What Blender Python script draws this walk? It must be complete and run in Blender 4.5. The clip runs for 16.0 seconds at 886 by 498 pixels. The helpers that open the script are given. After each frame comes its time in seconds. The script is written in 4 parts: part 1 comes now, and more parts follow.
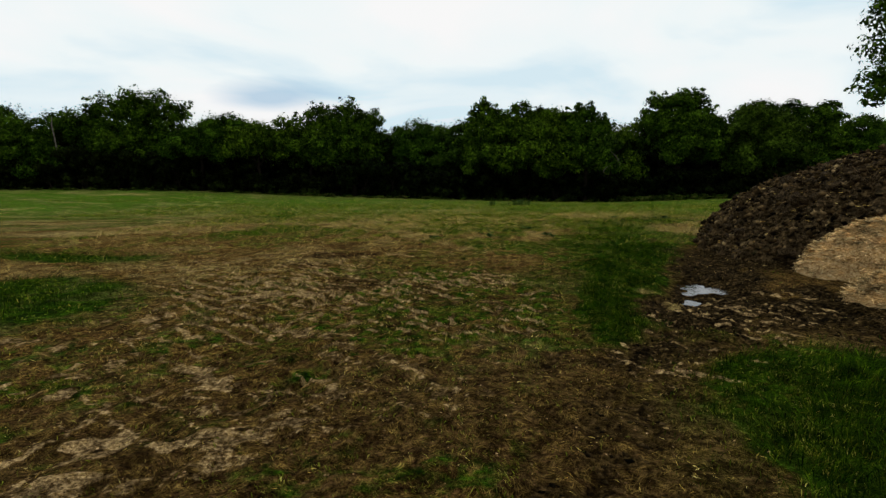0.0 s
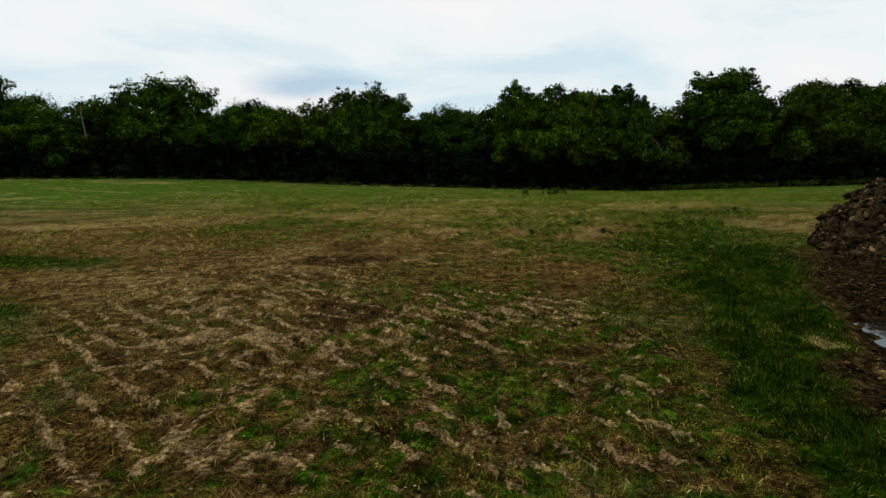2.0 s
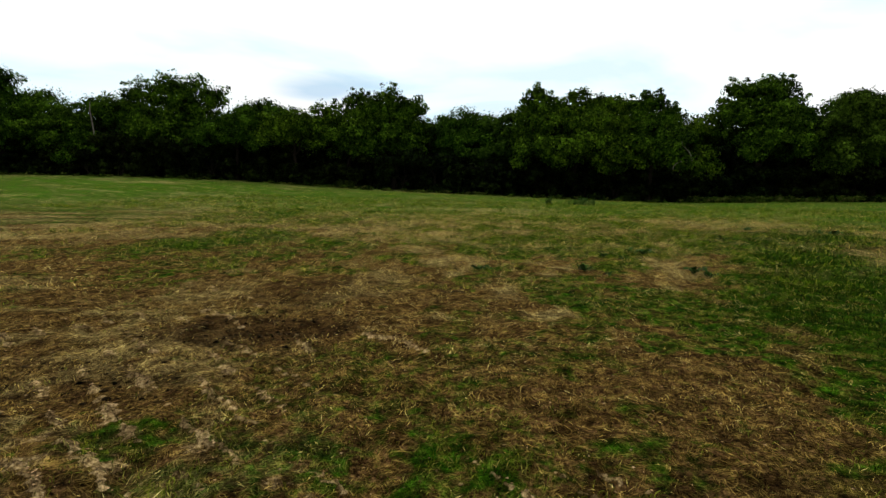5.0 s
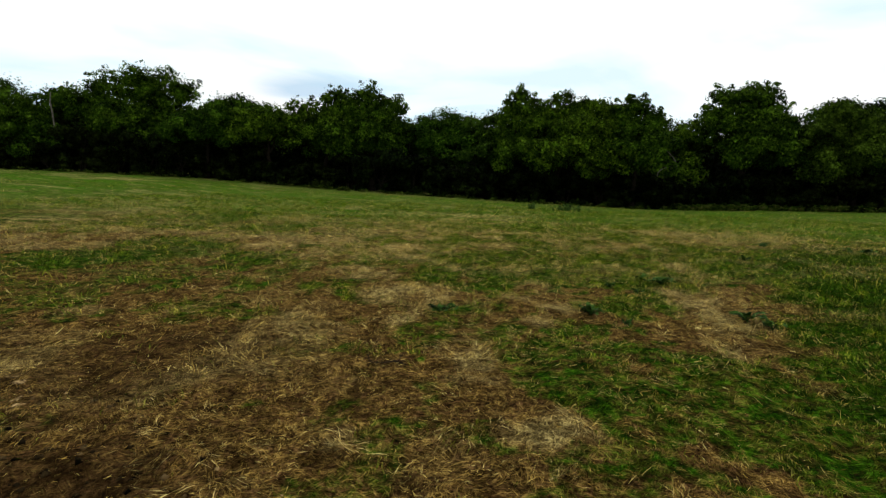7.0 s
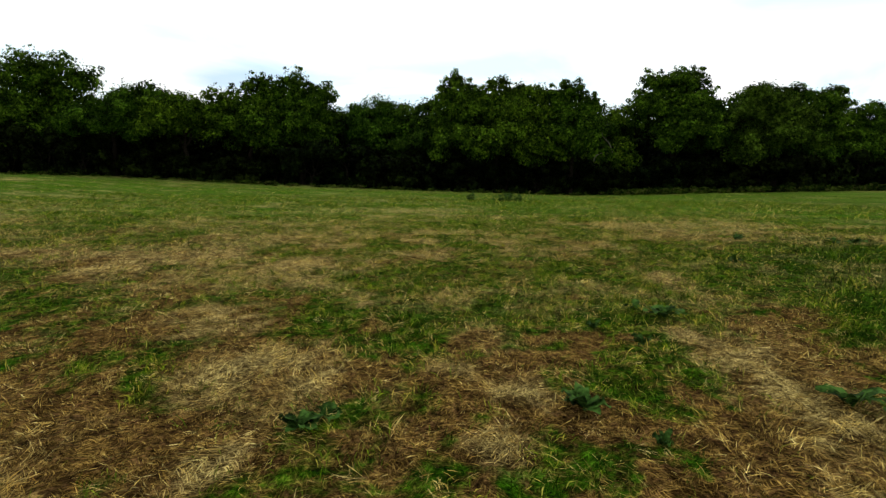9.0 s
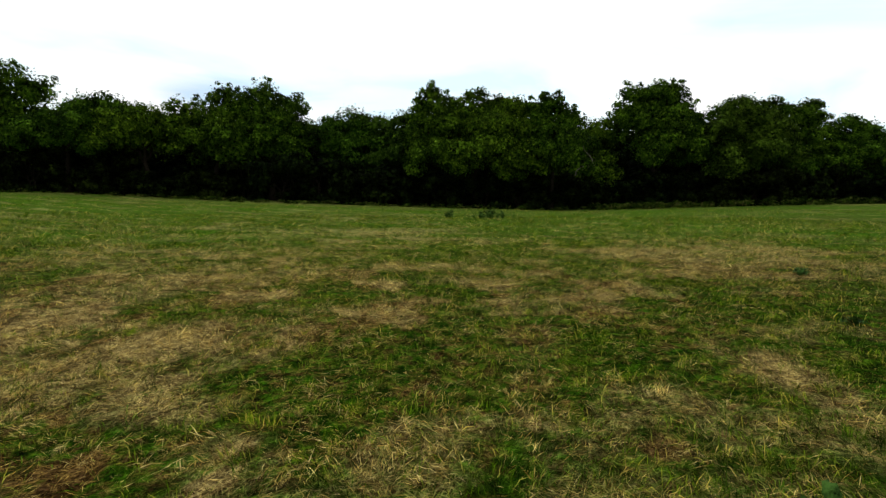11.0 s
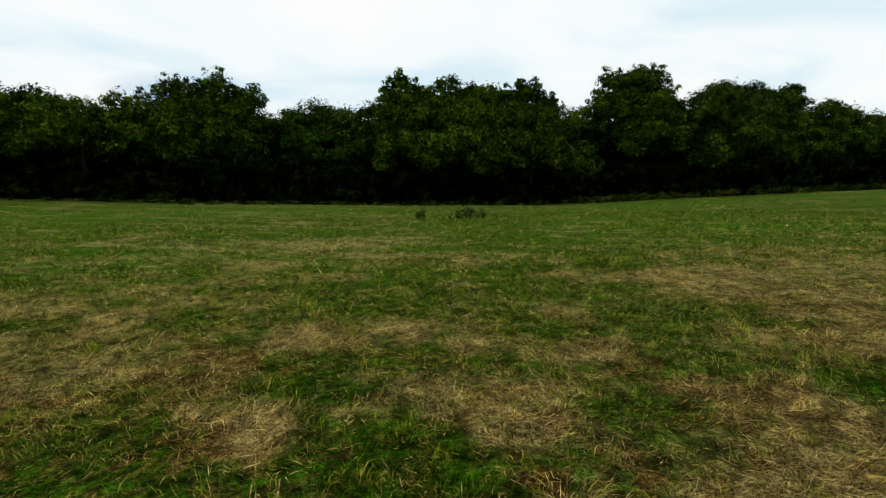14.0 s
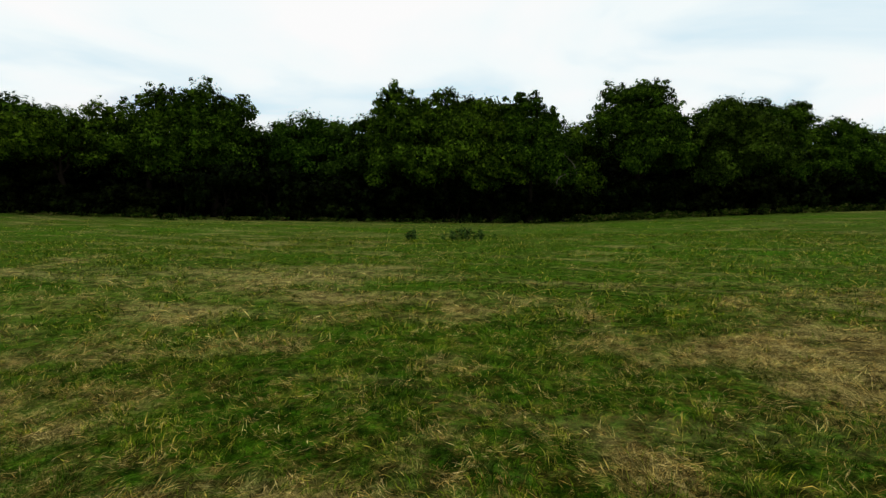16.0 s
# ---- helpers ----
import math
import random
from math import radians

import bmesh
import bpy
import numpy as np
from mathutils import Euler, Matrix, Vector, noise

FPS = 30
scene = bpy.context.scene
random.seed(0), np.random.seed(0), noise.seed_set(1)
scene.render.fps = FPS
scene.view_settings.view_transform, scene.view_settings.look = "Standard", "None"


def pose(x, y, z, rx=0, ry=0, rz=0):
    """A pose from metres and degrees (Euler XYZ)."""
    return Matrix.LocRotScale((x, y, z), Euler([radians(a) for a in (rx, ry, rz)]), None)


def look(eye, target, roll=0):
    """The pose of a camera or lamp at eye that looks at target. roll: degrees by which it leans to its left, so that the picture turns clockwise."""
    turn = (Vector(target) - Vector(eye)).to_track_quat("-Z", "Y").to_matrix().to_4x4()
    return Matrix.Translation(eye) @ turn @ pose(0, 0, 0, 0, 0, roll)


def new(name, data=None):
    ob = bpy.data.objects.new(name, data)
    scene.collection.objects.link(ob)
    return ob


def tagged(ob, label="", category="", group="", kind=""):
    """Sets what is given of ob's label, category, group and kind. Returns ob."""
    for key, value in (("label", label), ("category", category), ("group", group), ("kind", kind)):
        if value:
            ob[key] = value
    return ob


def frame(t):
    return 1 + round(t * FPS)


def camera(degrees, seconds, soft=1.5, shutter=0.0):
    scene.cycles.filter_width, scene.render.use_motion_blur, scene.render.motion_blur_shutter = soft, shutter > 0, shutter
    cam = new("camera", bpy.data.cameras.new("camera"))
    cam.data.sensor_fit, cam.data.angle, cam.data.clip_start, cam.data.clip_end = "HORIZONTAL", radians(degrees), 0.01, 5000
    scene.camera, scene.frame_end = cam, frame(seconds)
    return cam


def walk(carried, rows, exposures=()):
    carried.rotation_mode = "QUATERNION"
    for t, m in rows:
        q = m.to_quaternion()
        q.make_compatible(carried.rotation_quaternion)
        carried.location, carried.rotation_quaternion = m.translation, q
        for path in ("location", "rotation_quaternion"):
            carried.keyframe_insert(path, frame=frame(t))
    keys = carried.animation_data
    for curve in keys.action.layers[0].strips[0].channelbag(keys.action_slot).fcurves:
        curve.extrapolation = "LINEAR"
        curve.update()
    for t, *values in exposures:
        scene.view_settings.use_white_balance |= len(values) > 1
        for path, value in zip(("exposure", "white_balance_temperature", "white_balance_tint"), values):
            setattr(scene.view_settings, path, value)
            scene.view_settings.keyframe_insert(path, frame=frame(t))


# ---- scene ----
cam = camera(81.9, 16.0, soft=1.45)

PATH = [
    (0, (0.035, -0.151, 1.621), (0.023, 1.834, 1.373), -0.8),
    (0.5, (0.058, 0.603, 1.622), (0.053, 2.592, 1.415), -1.5),
    (1, (0.053, 1.371, 1.589), (0.007, 3.358, 1.368), -0.9),
    (1.5, (-0.014, 2.115, 1.583), (-0.023, 4.099, 1.33), -2.3),
    (2, (-0.077, 2.805, 1.531), (-0.198, 4.781, 1.241), -0.9),
    (2.5, (-0.145, 3.502, 1.517), (-0.195, 5.483, 1.251), -0.8),
    (3, (-0.174, 4.237, 1.504), (-0.312, 6.212, 1.224), -0.2),
    (3.5, (-0.217, 4.943, 1.509), (-0.422, 6.92, 1.287), -1.0),
    (4, (-0.252, 5.637, 1.523), (-0.462, 7.613, 1.291), -0.8),
    (4.2, (-0.236, 5.928, 1.494), (-0.454, 7.901, 1.247), -0.4),
    (6.3, (-0.155, 8.937, 1.492), (-0.271, 10.913, 1.205), 1.4),
    (6.5, (-0.124, 9.202, 1.47), (-0.24, 11.177, 1.174), 1.3),
    (7, (-0.02, 9.788, 1.487), (-0.127, 11.769, 1.23), 1.5),
    (7.5, (0.007, 10.44, 1.51), (-0.11, 12.415, 1.218), 1.6),
    (8, (0.144, 11.163, 1.504), (0.098, 13.144, 1.231), 1.9),
    (8.5, (0.213, 11.912, 1.525), (0.267, 13.889, 1.231), 0.3),
    (9, (0.313, 12.681, 1.5), (0.434, 14.657, 1.209), 0.0),
    (9.5, (0.356, 13.44, 1.531), (0.534, 15.414, 1.26), 0.2),
    (10, (0.426, 14.193, 1.539), (0.579, 16.168, 1.263), 1.2),
    (10.2, (0.469, 14.532, 1.527), (0.653, 16.51, 1.294), 0.8),
    (12.3, (1.031, 18.112, 1.583), (1.249, 20.085, 1.343), -1.5),
    (12.5, (1.06, 18.417, 1.584), (1.323, 20.386, 1.353), -1.5),
    (13, (1.173, 19.243, 1.571), (1.423, 21.214, 1.345), -2.4),
    (13.5, (1.287, 20.042, 1.559), (1.51, 22.015, 1.321), -1.6),
    (14, (1.433, 20.857, 1.549), (1.733, 22.818, 1.295), -1.5),
    (14.5, (1.675, 21.62, 1.57), (2.012, 23.577, 1.337), -0.7),
    (15, (1.874, 22.407, 1.569), (2.198, 24.37, 1.366), -0.9),
    (15.5, (2.001, 23.194, 1.579), (2.268, 25.166, 1.384), 0.4),
    (16, (2.122, 23.969, 1.584), (2.436, 25.934, 1.392), -1.0),
]
walk(cam, [(t, look(eye, target, roll)) for t, eye, target, roll in PATH],
     ((0, -0.43), (1.5, -0.46), (2.0, -0.46), (2.5, -0.29), (3.0, -0.22), (4, -0.15), (6.5, -0.19), (9, -0.01), (10.2, 0.0), (12.5, -0.38), (15.5, -0.35), (16, -0.38)))

# ---- world, sun, exposure ----
SUN_ELEV, SUN_ROT = radians(52), radians(205)
world = bpy.data.worlds.new("sky_world")
scene.world = world
world.use_nodes = True
wt = world.node_tree
wt.nodes.clear()


def wnode(kind, **kw):
    n = wt.nodes.new(kind)
    for k, v in kw.items():
        n.inputs[k].default_value = v
    return n


sky = wt.nodes.new("ShaderNodeTexSky")
sky.sky_type = "NISHITA"
sky.sun_disc = False
sky.sun_elevation, sky.sun_rotation = SUN_ELEV, SUN_ROT
sky_bg = wnode("ShaderNodeBackground", Strength=0.1)
wt.links.new(sky.outputs[0], sky_bg.inputs[0])
geo = wt.nodes.new("ShaderNodeTexCoord")
sep = wt.nodes.new("ShaderNodeSeparateXYZ")
wt.links.new(geo.outputs["Generated"], sep.inputs[0])
up = wt.nodes.new("ShaderNodeMath")
up.operation = "MAXIMUM"
up.inputs[1].default_value = 0.0
wt.links.new(sep.outputs["Z"], up.inputs[0])
den = wt.nodes.new("ShaderNodeMath")
den.operation = "ADD"
den.inputs[1].default_value = 0.16
wt.links.new(up.outputs[0], den.inputs[0])
flat = wt.nodes.new("ShaderNodeVectorMath")
flat.operation = "DIVIDE"
wt.links.new(geo.outputs["Generated"], flat.inputs[0])
wt.links.new(den.outputs[0], flat.inputs[1])
cloud = wnode("ShaderNodeTexNoise", Scale=0.62, Detail=7.0, Roughness=0.5, Distortion=0.5)
wt.links.new(flat.outputs[0], cloud.inputs["Vector"])
cover_ramp = wt.nodes.new("ShaderNodeValToRGB")
cover_ramp.color_ramp.elements[0].position, cover_ramp.color_ramp.elements[0].color = 0.26, (0, 0, 0, 1)
cover_ramp.color_ramp.elements[1].position, cover_ramp.color_ramp.elements[1].color = 0.36, (1, 1, 1, 1)
wt.links.new(cloud.outputs[0], cover_ramp.inputs[0])
shade = wnode("ShaderNodeTexNoise", Scale=0.8, Detail=6.0, Roughness=0.5, Distortion=0.6)
wt.links.new(flat.outputs[0], shade.inputs["Vector"])
shade_ramp = wt.nodes.new("ShaderNodeValToRGB")
r = shade_ramp.color_ramp
r.elements[0].position, r.elements[0].color = 0.38, (0.71, 0.87, 0.95, 1)
r.elements[1].position, r.elements[1].color = 0.63, (1.0, 1.0, 1.0, 1)
mid = r.elements.new(0.50)
mid.color = (0.92, 0.99, 1.0, 1)
wt.links.new(shade.outputs[0], shade_ramp.inputs[0])
cloud_bg = wnode("ShaderNodeBackground", Strength=1.26)

gap = wt.nodes.new("ShaderNodeMapping")
gap.inputs["Location"].default_value = (2.13, -7.65, -0.5)
gap.inputs["Scale"].default_value = (2.2, 2.6, 1.0)
wt.links.new(flat.outputs[0], gap.inputs["Vector"])
glen = wt.nodes.new("ShaderNodeVectorMath")
glen.operation = "LENGTH"
wt.links.new(gap.outputs[0], glen.inputs[0])
gadd = wt.nodes.new("ShaderNodeMath")
gadd.operation = "ADD"
wt.links.new(glen.outputs["Value"], gadd.inputs[0])
wt.links.new(shade.outputs[0], gadd.inputs[1])
gramp = wt.nodes.new("ShaderNodeValToRGB")
gramp.color_ramp.elements[0].position, gramp.color_ramp.elements[0].color = 0.5, (0.25, 0.25, 0.25, 1)
gramp.color_ramp.elements[1].position, gramp.color_ramp.elements[1].color = 0.85, (1, 1, 1, 1)
ghalf = wt.nodes.new("ShaderNodeMath")
ghalf.operation = "MULTIPLY"
ghalf.inputs[1].default_value = 0.6
wt.links.new(gadd.outputs[0], ghalf.inputs[0])
wt.links.new(ghalf.outputs[0], gramp.inputs[0])
grey_blue = wt.nodes.new("ShaderNodeMix")
grey_blue.data_type = "RGBA"
grey_blue.inputs[6].default_value = (0.40, 0.60, 0.78, 1)
wt.links.new(gramp.outputs[0], grey_blue.inputs[0])
wt.links.new(shade_ramp.outputs[0], grey_blue.inputs[7])
wt.links.new(grey_blue.outputs[2], cloud_bg.inputs[0])
mixs = wt.nodes.new("ShaderNodeMixShader")
wt.links.new(cover_ramp.outputs[0], mixs.inputs[0])
wt.links.new(sky_bg.outputs[0], mixs.inputs[1])
wt.links.new(cloud_bg.outputs[0], mixs.inputs[2])
wout = wt.nodes.new("ShaderNodeOutputWorld")
wt.links.new(mixs.outputs[0], wout.inputs[0])

sun_data = bpy.data.lights.new("sun", "SUN")
sun_data.energy, sun_data.angle, sun_data.color = 0.55, radians(14), (1.0, 0.96, 0.88)
sun = new("sun", sun_data)
sun.matrix_world = pose(0, 0, 60, 38, 0, 155)

# ---- number helpers ----


def vnoise(x, y, scale, seed):
    """Smooth value noise, 0 to 1, with cells of the given size."""
    g = np.random.default_rng(seed).random((256, 256))
    u, v = np.asarray(x) / scale + 71.3, np.asarray(y) / scale + 37.7
    i, j = np.floor(u).astype(int), np.floor(v).astype(int)
    a, b = u - i, v - j
    a, b = a * a * (3 - 2 * a), b * b * (3 - 2 * b)
    i0, i1, j0, j1 = i % 256, (i + 1) % 256, j % 256, (j + 1) % 256
    return (g[i0, j0] * (1 - a) + g[i1, j0] * a) * (1 - b) + (g[i0, j1] * (1 - a) + g[i1, j1] * a) * b


def fbm(x, y, scale, seed, octaves=3):
    s, w = 0, 0
    for k in range(octaves):
        s = s + vnoise(x, y, scale / 2 ** k, seed + k) * 0.5 ** k
        w += 0.5 ** k
    return s / w


def ramp01(v, a, b):
    t = np.clip((v - a) / (b - a), 0, 1)
    return t * t * (3 - 2 * t)


def blob(x, y, cx, cy, rx, ry, turn=0.0):
    """1 inside an ellipse, falling softly to 0 outside."""
    c, s = math.cos(radians(turn)), math.sin(radians(turn))
    u, v = (x - cx) * c + (y - cy) * s, -(x - cx) * s + (y - cy) * c
    return 1 - ramp01(np.sqrt((u / rx) ** 2 + (v / ry) ** 2), 0.6, 1.25)


def strip(x, y, ax, ay, bx, by, half):
    """1 along a line from a to b, soft at the half width."""
    dx, dy = bx - ax, by - ay
    t = np.clip(((x - ax) * dx + (y - ay) * dy) / (dx * dx + dy * dy), 0, 1)
    return 1 - ramp01(np.hypot(x - ax - t * dx, y - ay - t * dy), half * 0.55, half * 1.2)


# ---- the lie of the land and what covers it ----


def land(x, y):
    """Large shape of the field: level along the walk, rising far left, dipping ahead."""
    edge = np.interp(x, [-110, -70, -45, -25, -8, 5, 25, 45, 70, 110], [2.0, 1.65, 1.15, 0.1, -0.5, -1.0, -1.65, -1.25, -0.95, -1.2])
    # last term: an invented rise, hidden by the wood, that blocks sky between the leaves
    return edge * np.clip((y - 18) / 68, 0, 1.1) ** 1.15 + 16.0 * ramp01(y, 112, 150)


# patches of bleached hay and of fresh grass: x, y and half widths
STRAW_NEAR = (
    (-0.8, 12.6, 0.18, 0.18), (0.5, 12.9, 0.29, 0.23), (0, 14, 0.29, 0.56), (2.5, 14.9, 0.3, 0.5), (-0.8, 15.3, 0.18, 0.22),
    (0.8, 15.4, 0.21, 0.19), (-1.8, 15.6, 0.18, 0.25), (2.9, 15.7, 0.48, 0.53), (1, 16.1, 0.28, 0.29), (0.6, 16.5, 0.18, 0.18),
    (-0.5, 16.6, 0.22, 0.7), (3, 16.6, 0.35, 1), (-1, 16.6, 0.55, 0.6), (8.1, 17.5, 0.92, 2.3), (-1.8, 18, 0.61, 0.71),
    (-0.2, 18.9, 0.28, 0.37), (4, 19.9, 0.37, 1), (-7, 20, 0.25, 0.64), (-4.8, 21.6, 0.42, 1.2), (3.5, 22.1, 0.23, 0.34), (0.2, 22.3, 0.24, 0.27),
    (-3.9, 22.9, 0.93, 1.6), (-1.3, 21.5, 1.2, 0.8),
)
STRAW_MID = (
    (2.1, 22.9, 0.25, 0.25), (3.9, 22.9, 0.19, 0.43), (-1.6, 23.6, 0.31, 0.64), (-1, 23.7, 0.32, 0.35), (4.5, 24, 0.39, 0.62),
    (0.7, 24.2, 0.33, 0.44), (-4.4, 25.8, 0.77, 2), (1.2, 26.5, 1.4, 0.67), (3.7, 26.7, 0.36, 0.62), (-0.2, 27.1, 0.26, 0.26),
    (0.2, 27.4, 0.28, 0.29), (9.6, 27.6, 1, 2.5), (6.8, 27.8, 1, 2.5), (-1.6, 28.1, 0.5, 0.93), (-0.2, 28.5, 0.63, 0.56), (7.8, 29, 0.91, 2.3),
    (6, 29.1, 0.29, 0.4), (3, 29.1, 0.27, 0.38), (11.3, 29.5, 0.88, 2.2), (5.4, 31, 0.37, 0.67), (-0.9, 31.1, 0.59, 1.6), (-7.6, 32.1, 0.41, 1.2),
    (3.7, 32.4, 0.55, 1.5),
)
STRAW_FAR = (
    (1.5, 33.4, 0.76, 2), (-0.1, 35, 0.79, 1.4), (20.2, 41.9, 1.3, 1.5), (-7, 41.9, 0.86, 2.1), (-35.1, 42, 2, 4.6), (2.3, 47.2, 0.65, 1.7),
    (-47.3, 73.8, 5.1, 5),
)
GREEN_NEAR = (
    (-0.3, 9.5, 0.41, 0.64), (-2.2, 9.6, 0.25, 0.45), (-1, 12.9, 0.29, 0.24), (0.9, 13.5, 0.45, 0.35),
    (-1.4, 14.1, 0.48, 0.3), (1, 15, 0.26, 0.18), (0.4, 15.1, 0.19, 0.26), (0.2, 15.9, 0.22, 0.25), (1.7, 16.2, 0.33, 0.31),
    (-1.4, 16.3, 0.39, 0.42), (2.6, 16.6, 0.23, 0.5), (0.4, 17.8, 0.45, 0.74), (-0.6, 18, 0.38, 0.77), (2.7, 18.1, 0.7, 1), (1.4, 18.5, 0.43, 0.8),
    (-4.1, 19.1, 0.67, 1.4), (6.2, 19.1, 1.5, 3.6), (-4.7, 19.4, 0.32, 0.67), (-6.7, 19.5, 1.5, 2.7), (2.9, 20.6, 0.49, 1),
    (2.5, 21.8, 0.44, 0.25),
)
GREEN_MID = (
    (4.2, 22.2, 0.29, 0.68), (2.8, 22.5, 0.4, 0.45), (1.5, 22.7, 0.71, 1.5), (5.2, 23.4, 0.6, 1.6), (3.2, 23.8, 0.45, 0.72),
    (5.6, 24, 0.26, 0.55), (-0.4, 24.2, 0.3, 0.34), (1.1, 24.9, 0.75, 0.35), (4.3, 25.1, 0.34, 0.92), (2.2, 26.5, 0.41, 0.47),
    (-0.1, 26.6, 0.25, 0.32), (4.8, 26.7, 0.5, 0.53), (0.9, 27, 0.31, 0.2), (1.5, 27.7, 0.39, 0.43), (2.4, 28, 0.27, 0.33), (4.6, 28.6, 0.32, 0.67),
    (2.5, 28.7, 0.34, 0.32), (-10.2, 29, 2, 4.4), (-0.9, 29.6, 0.46, 0.54), (6.1, 29.6, 0.35, 0.62), (4.1, 30.2, 0.56, 1.1), (8.6, 30.7, 0.28, 0.67),
)
GREEN_FAR = (
    (-5.1, 31.7, 1.4, 1.5), (0.5, 32.2, 0.52, 1.1), (-4.1, 33.2, 0.58, 0.94), (-4.8, 38.9, 2.3, 2.5),
)

PATCH_X, PATCH_Y, PATCH_CELL = -62.0, 6.0, 0.1


def patch_map(spots):
    """The patches drawn on a grid, as soft ellipses."""
    g = np.zeros((940, 860))
    for px, py, rx, ry in spots:
        i0, i1 = (int(np.clip((px + k * 1.4 * rx - PATCH_X) / PATCH_CELL, 0, 939)) for k in (-1, 1))
        j0, j1 = (int(np.clip((py + k * 1.4 * ry - PATCH_Y) / PATCH_CELL, 0, 859)) for k in (-1, 1))
        X, Y = np.meshgrid(PATCH_X + PATCH_CELL * np.arange(i0, i1 + 1), PATCH_Y + PATCH_CELL * np.arange(j0, j1 + 1), indexing="ij")
        g[i0:i1 + 1, j0:j1 + 1] = np.maximum(g[i0:i1 + 1, j0:j1 + 1], 1 - ramp01(np.hypot((X - px) / rx, (Y - py) / ry), 0.55, 1.3))
    return g


def patch_at(g, x, y):
    u, v = np.clip((x - PATCH_X) / PATCH_CELL, 0, 938), np.clip((y - PATCH_Y) / PATCH_CELL, 0, 858)
    i, j = u.astype(int), v.astype(int)
    a, b = u - i, v - j
    return (g[i, j] * (1 - a) + g[i + 1, j] * a) * (1 - b) + (g[i, j + 1] * (1 - a) + g[i + 1, j + 1] * a) * b


STRAW_MAP = patch_map(STRAW_NEAR + STRAW_MID + STRAW_FAR)
GREEN_MAP = patch_map(GREEN_NEAR + GREEN_MID + GREEN_FAR)


def covers(x, y):
    """Masks of the field's cover: lush, green, mud, lug, straw, stain."""
    n1, n2, n3 = fbm(x, y, 2.6, 11), fbm(x, y, 0.8, 23), fbm(x, y, 7.0, 31)
    wx, wy = x + (n2 - 0.5) * 1.3 + (n1 - 0.5) * 0.8, y + (n1 - 0.5) * 1.8
    lush = np.maximum.reduce([
        strip(wx, wy, 2.05, 4.9, 3.4, 8.6, 0.85),
        strip(wx, wy, 3.5, 8.6, 5.0, 12.4, 1.25) * 0.9,
        strip(wx, wy, 2.6, 8.0, 4.2, 13.5, 1.5) * 0.35,
        strip(wx, wy, 3.9, 13.2, 6.2, 18.4, 1.4) * 0.5,
        strip(wx, wy, 6.2, 18.4, 9.8, 23.6, 1.5) * 0.42,
        blob(wx, wy, 4.3, 2.4, 2.7, 2.3),
        blob(wx, wy, 2.6, 2.2, 0.85, 1.6),
        blob(wx, wy, -6.9, 6.6, 2.3, 2.2) * 0.8,
        blob(wx, wy, -9.2, 11.9, 2.6, 0.7, -20) * 0.7,
    ])
    lush = lush * (0.6 + 0.4 * ramp01(0.5 * n2 + 0.5 * fbm(x, y, 0.45, 57), 0.40, 0.56))
    far = ramp01(y + n3 * 9 - 4.5 + 0.25 * np.clip(x, -8, 8), 12, 24)
    rows = fbm(x * 0.35 + y * 0.1, y, 2.2, 47)
    n4 = fbm(x, y, 0.5, 53)
    n5 = fbm(x, y, 0.19, 59, 2)
    tufts = ramp01(0.28 * n1 + 0.26 * n2 + 0.24 * n4 + 0.22 * n5, 0.44, 0.55)
    green = 0.02 + (0.34 + 0.14 * ramp01(y, 9, 15)) * tufts + far * (0.18 + 0.34 * tufts + 0.9 * (rows - 0.45))
    green = green + 0.62 * ramp01(y + 3 * (n1 - 0.5), 25, 41) + 0.30 * ramp01(x + 1.2 * (n1 - 0.5), 0.2, 2.6) * ramp01(y, 3.5, 7) * (1 - 0.85 * ramp01(y, 10.5, 13.5))
    green = green + 0.14 * ramp01(n5, 0.46, 0.58) * (1 - ramp01(y, 8, 13))
    green = np.clip(np.maximum(green, 1.5 * lush), 0, 1)
    mud = np.maximum.reduce([
        strip(wx, wy, 0.8, 2.0, 1.6, 3.9, 0.9) * (0.42 + 0.43 * ramp01(0.5 * n4 + 0.5 * n5, 0.42, 0.54)),
        strip(wx, wy, 1.7, 3.7, 3.6, 6.2, 0.62) * (0.5 + 0.5 * ramp01(n4, 0.4, 0.52)),
        strip(wx, wy, 3.3, 6.2, 5.3, 10.2, 0.85),
        blob(wx, wy, 5.6, 7.4, 1.9, 1.7) * (0.45 + 0.55 * ramp01(n2, 0.4, 0.52)),
        blob(wx, wy, 7.3, 10.6, 2.3, 2.4),
        blob(wx, wy, 6.4, 5.2, 2.6, 1.2, 10),
        blob(wx, wy, 4.9, 5.9, 1.7, 0.9, 15),
    ])
    mud = np.maximum(mud, 0.5 * blob(wx, wy, 0.2, 2.8, 3.4, 1.9) * ramp01(n2, 0.36, 0.52))
    tuft = blob(x, y, 3.2, 3.2, 1.6, 1.6)
    mud = mud * (1 - 0.75 * tuft)
    damp = blob(wx, wy, -0.4, 5.4, 5.2, 5.0) * (1 - lush)
    px, py = x + (n2 - 0.5) * 0.5 + (n4 - 0.5) * 0.3, y + (n1 - 0.5) * 0.5 + (n4 - 0.5) * 0.3
    fresh, bleached = patch_at(GREEN_MAP, px, py), patch_at(STRAW_MAP, px, py)
    mottle = ramp01(0.5 * n4 + 0.5 * n5, 0.43, 0.56)
    fresh, bleached = fresh * (0.35 + 0.65 * (1 - mottle)), bleached * (0.15 + 0.25 * ramp01(y, 18, 24) + (0.85 - 0.25 * ramp01(y, 18, 24)) * mottle)
    green = np.clip(green + 0.50 * fresh - 0.42 * bleached, 0, 1)
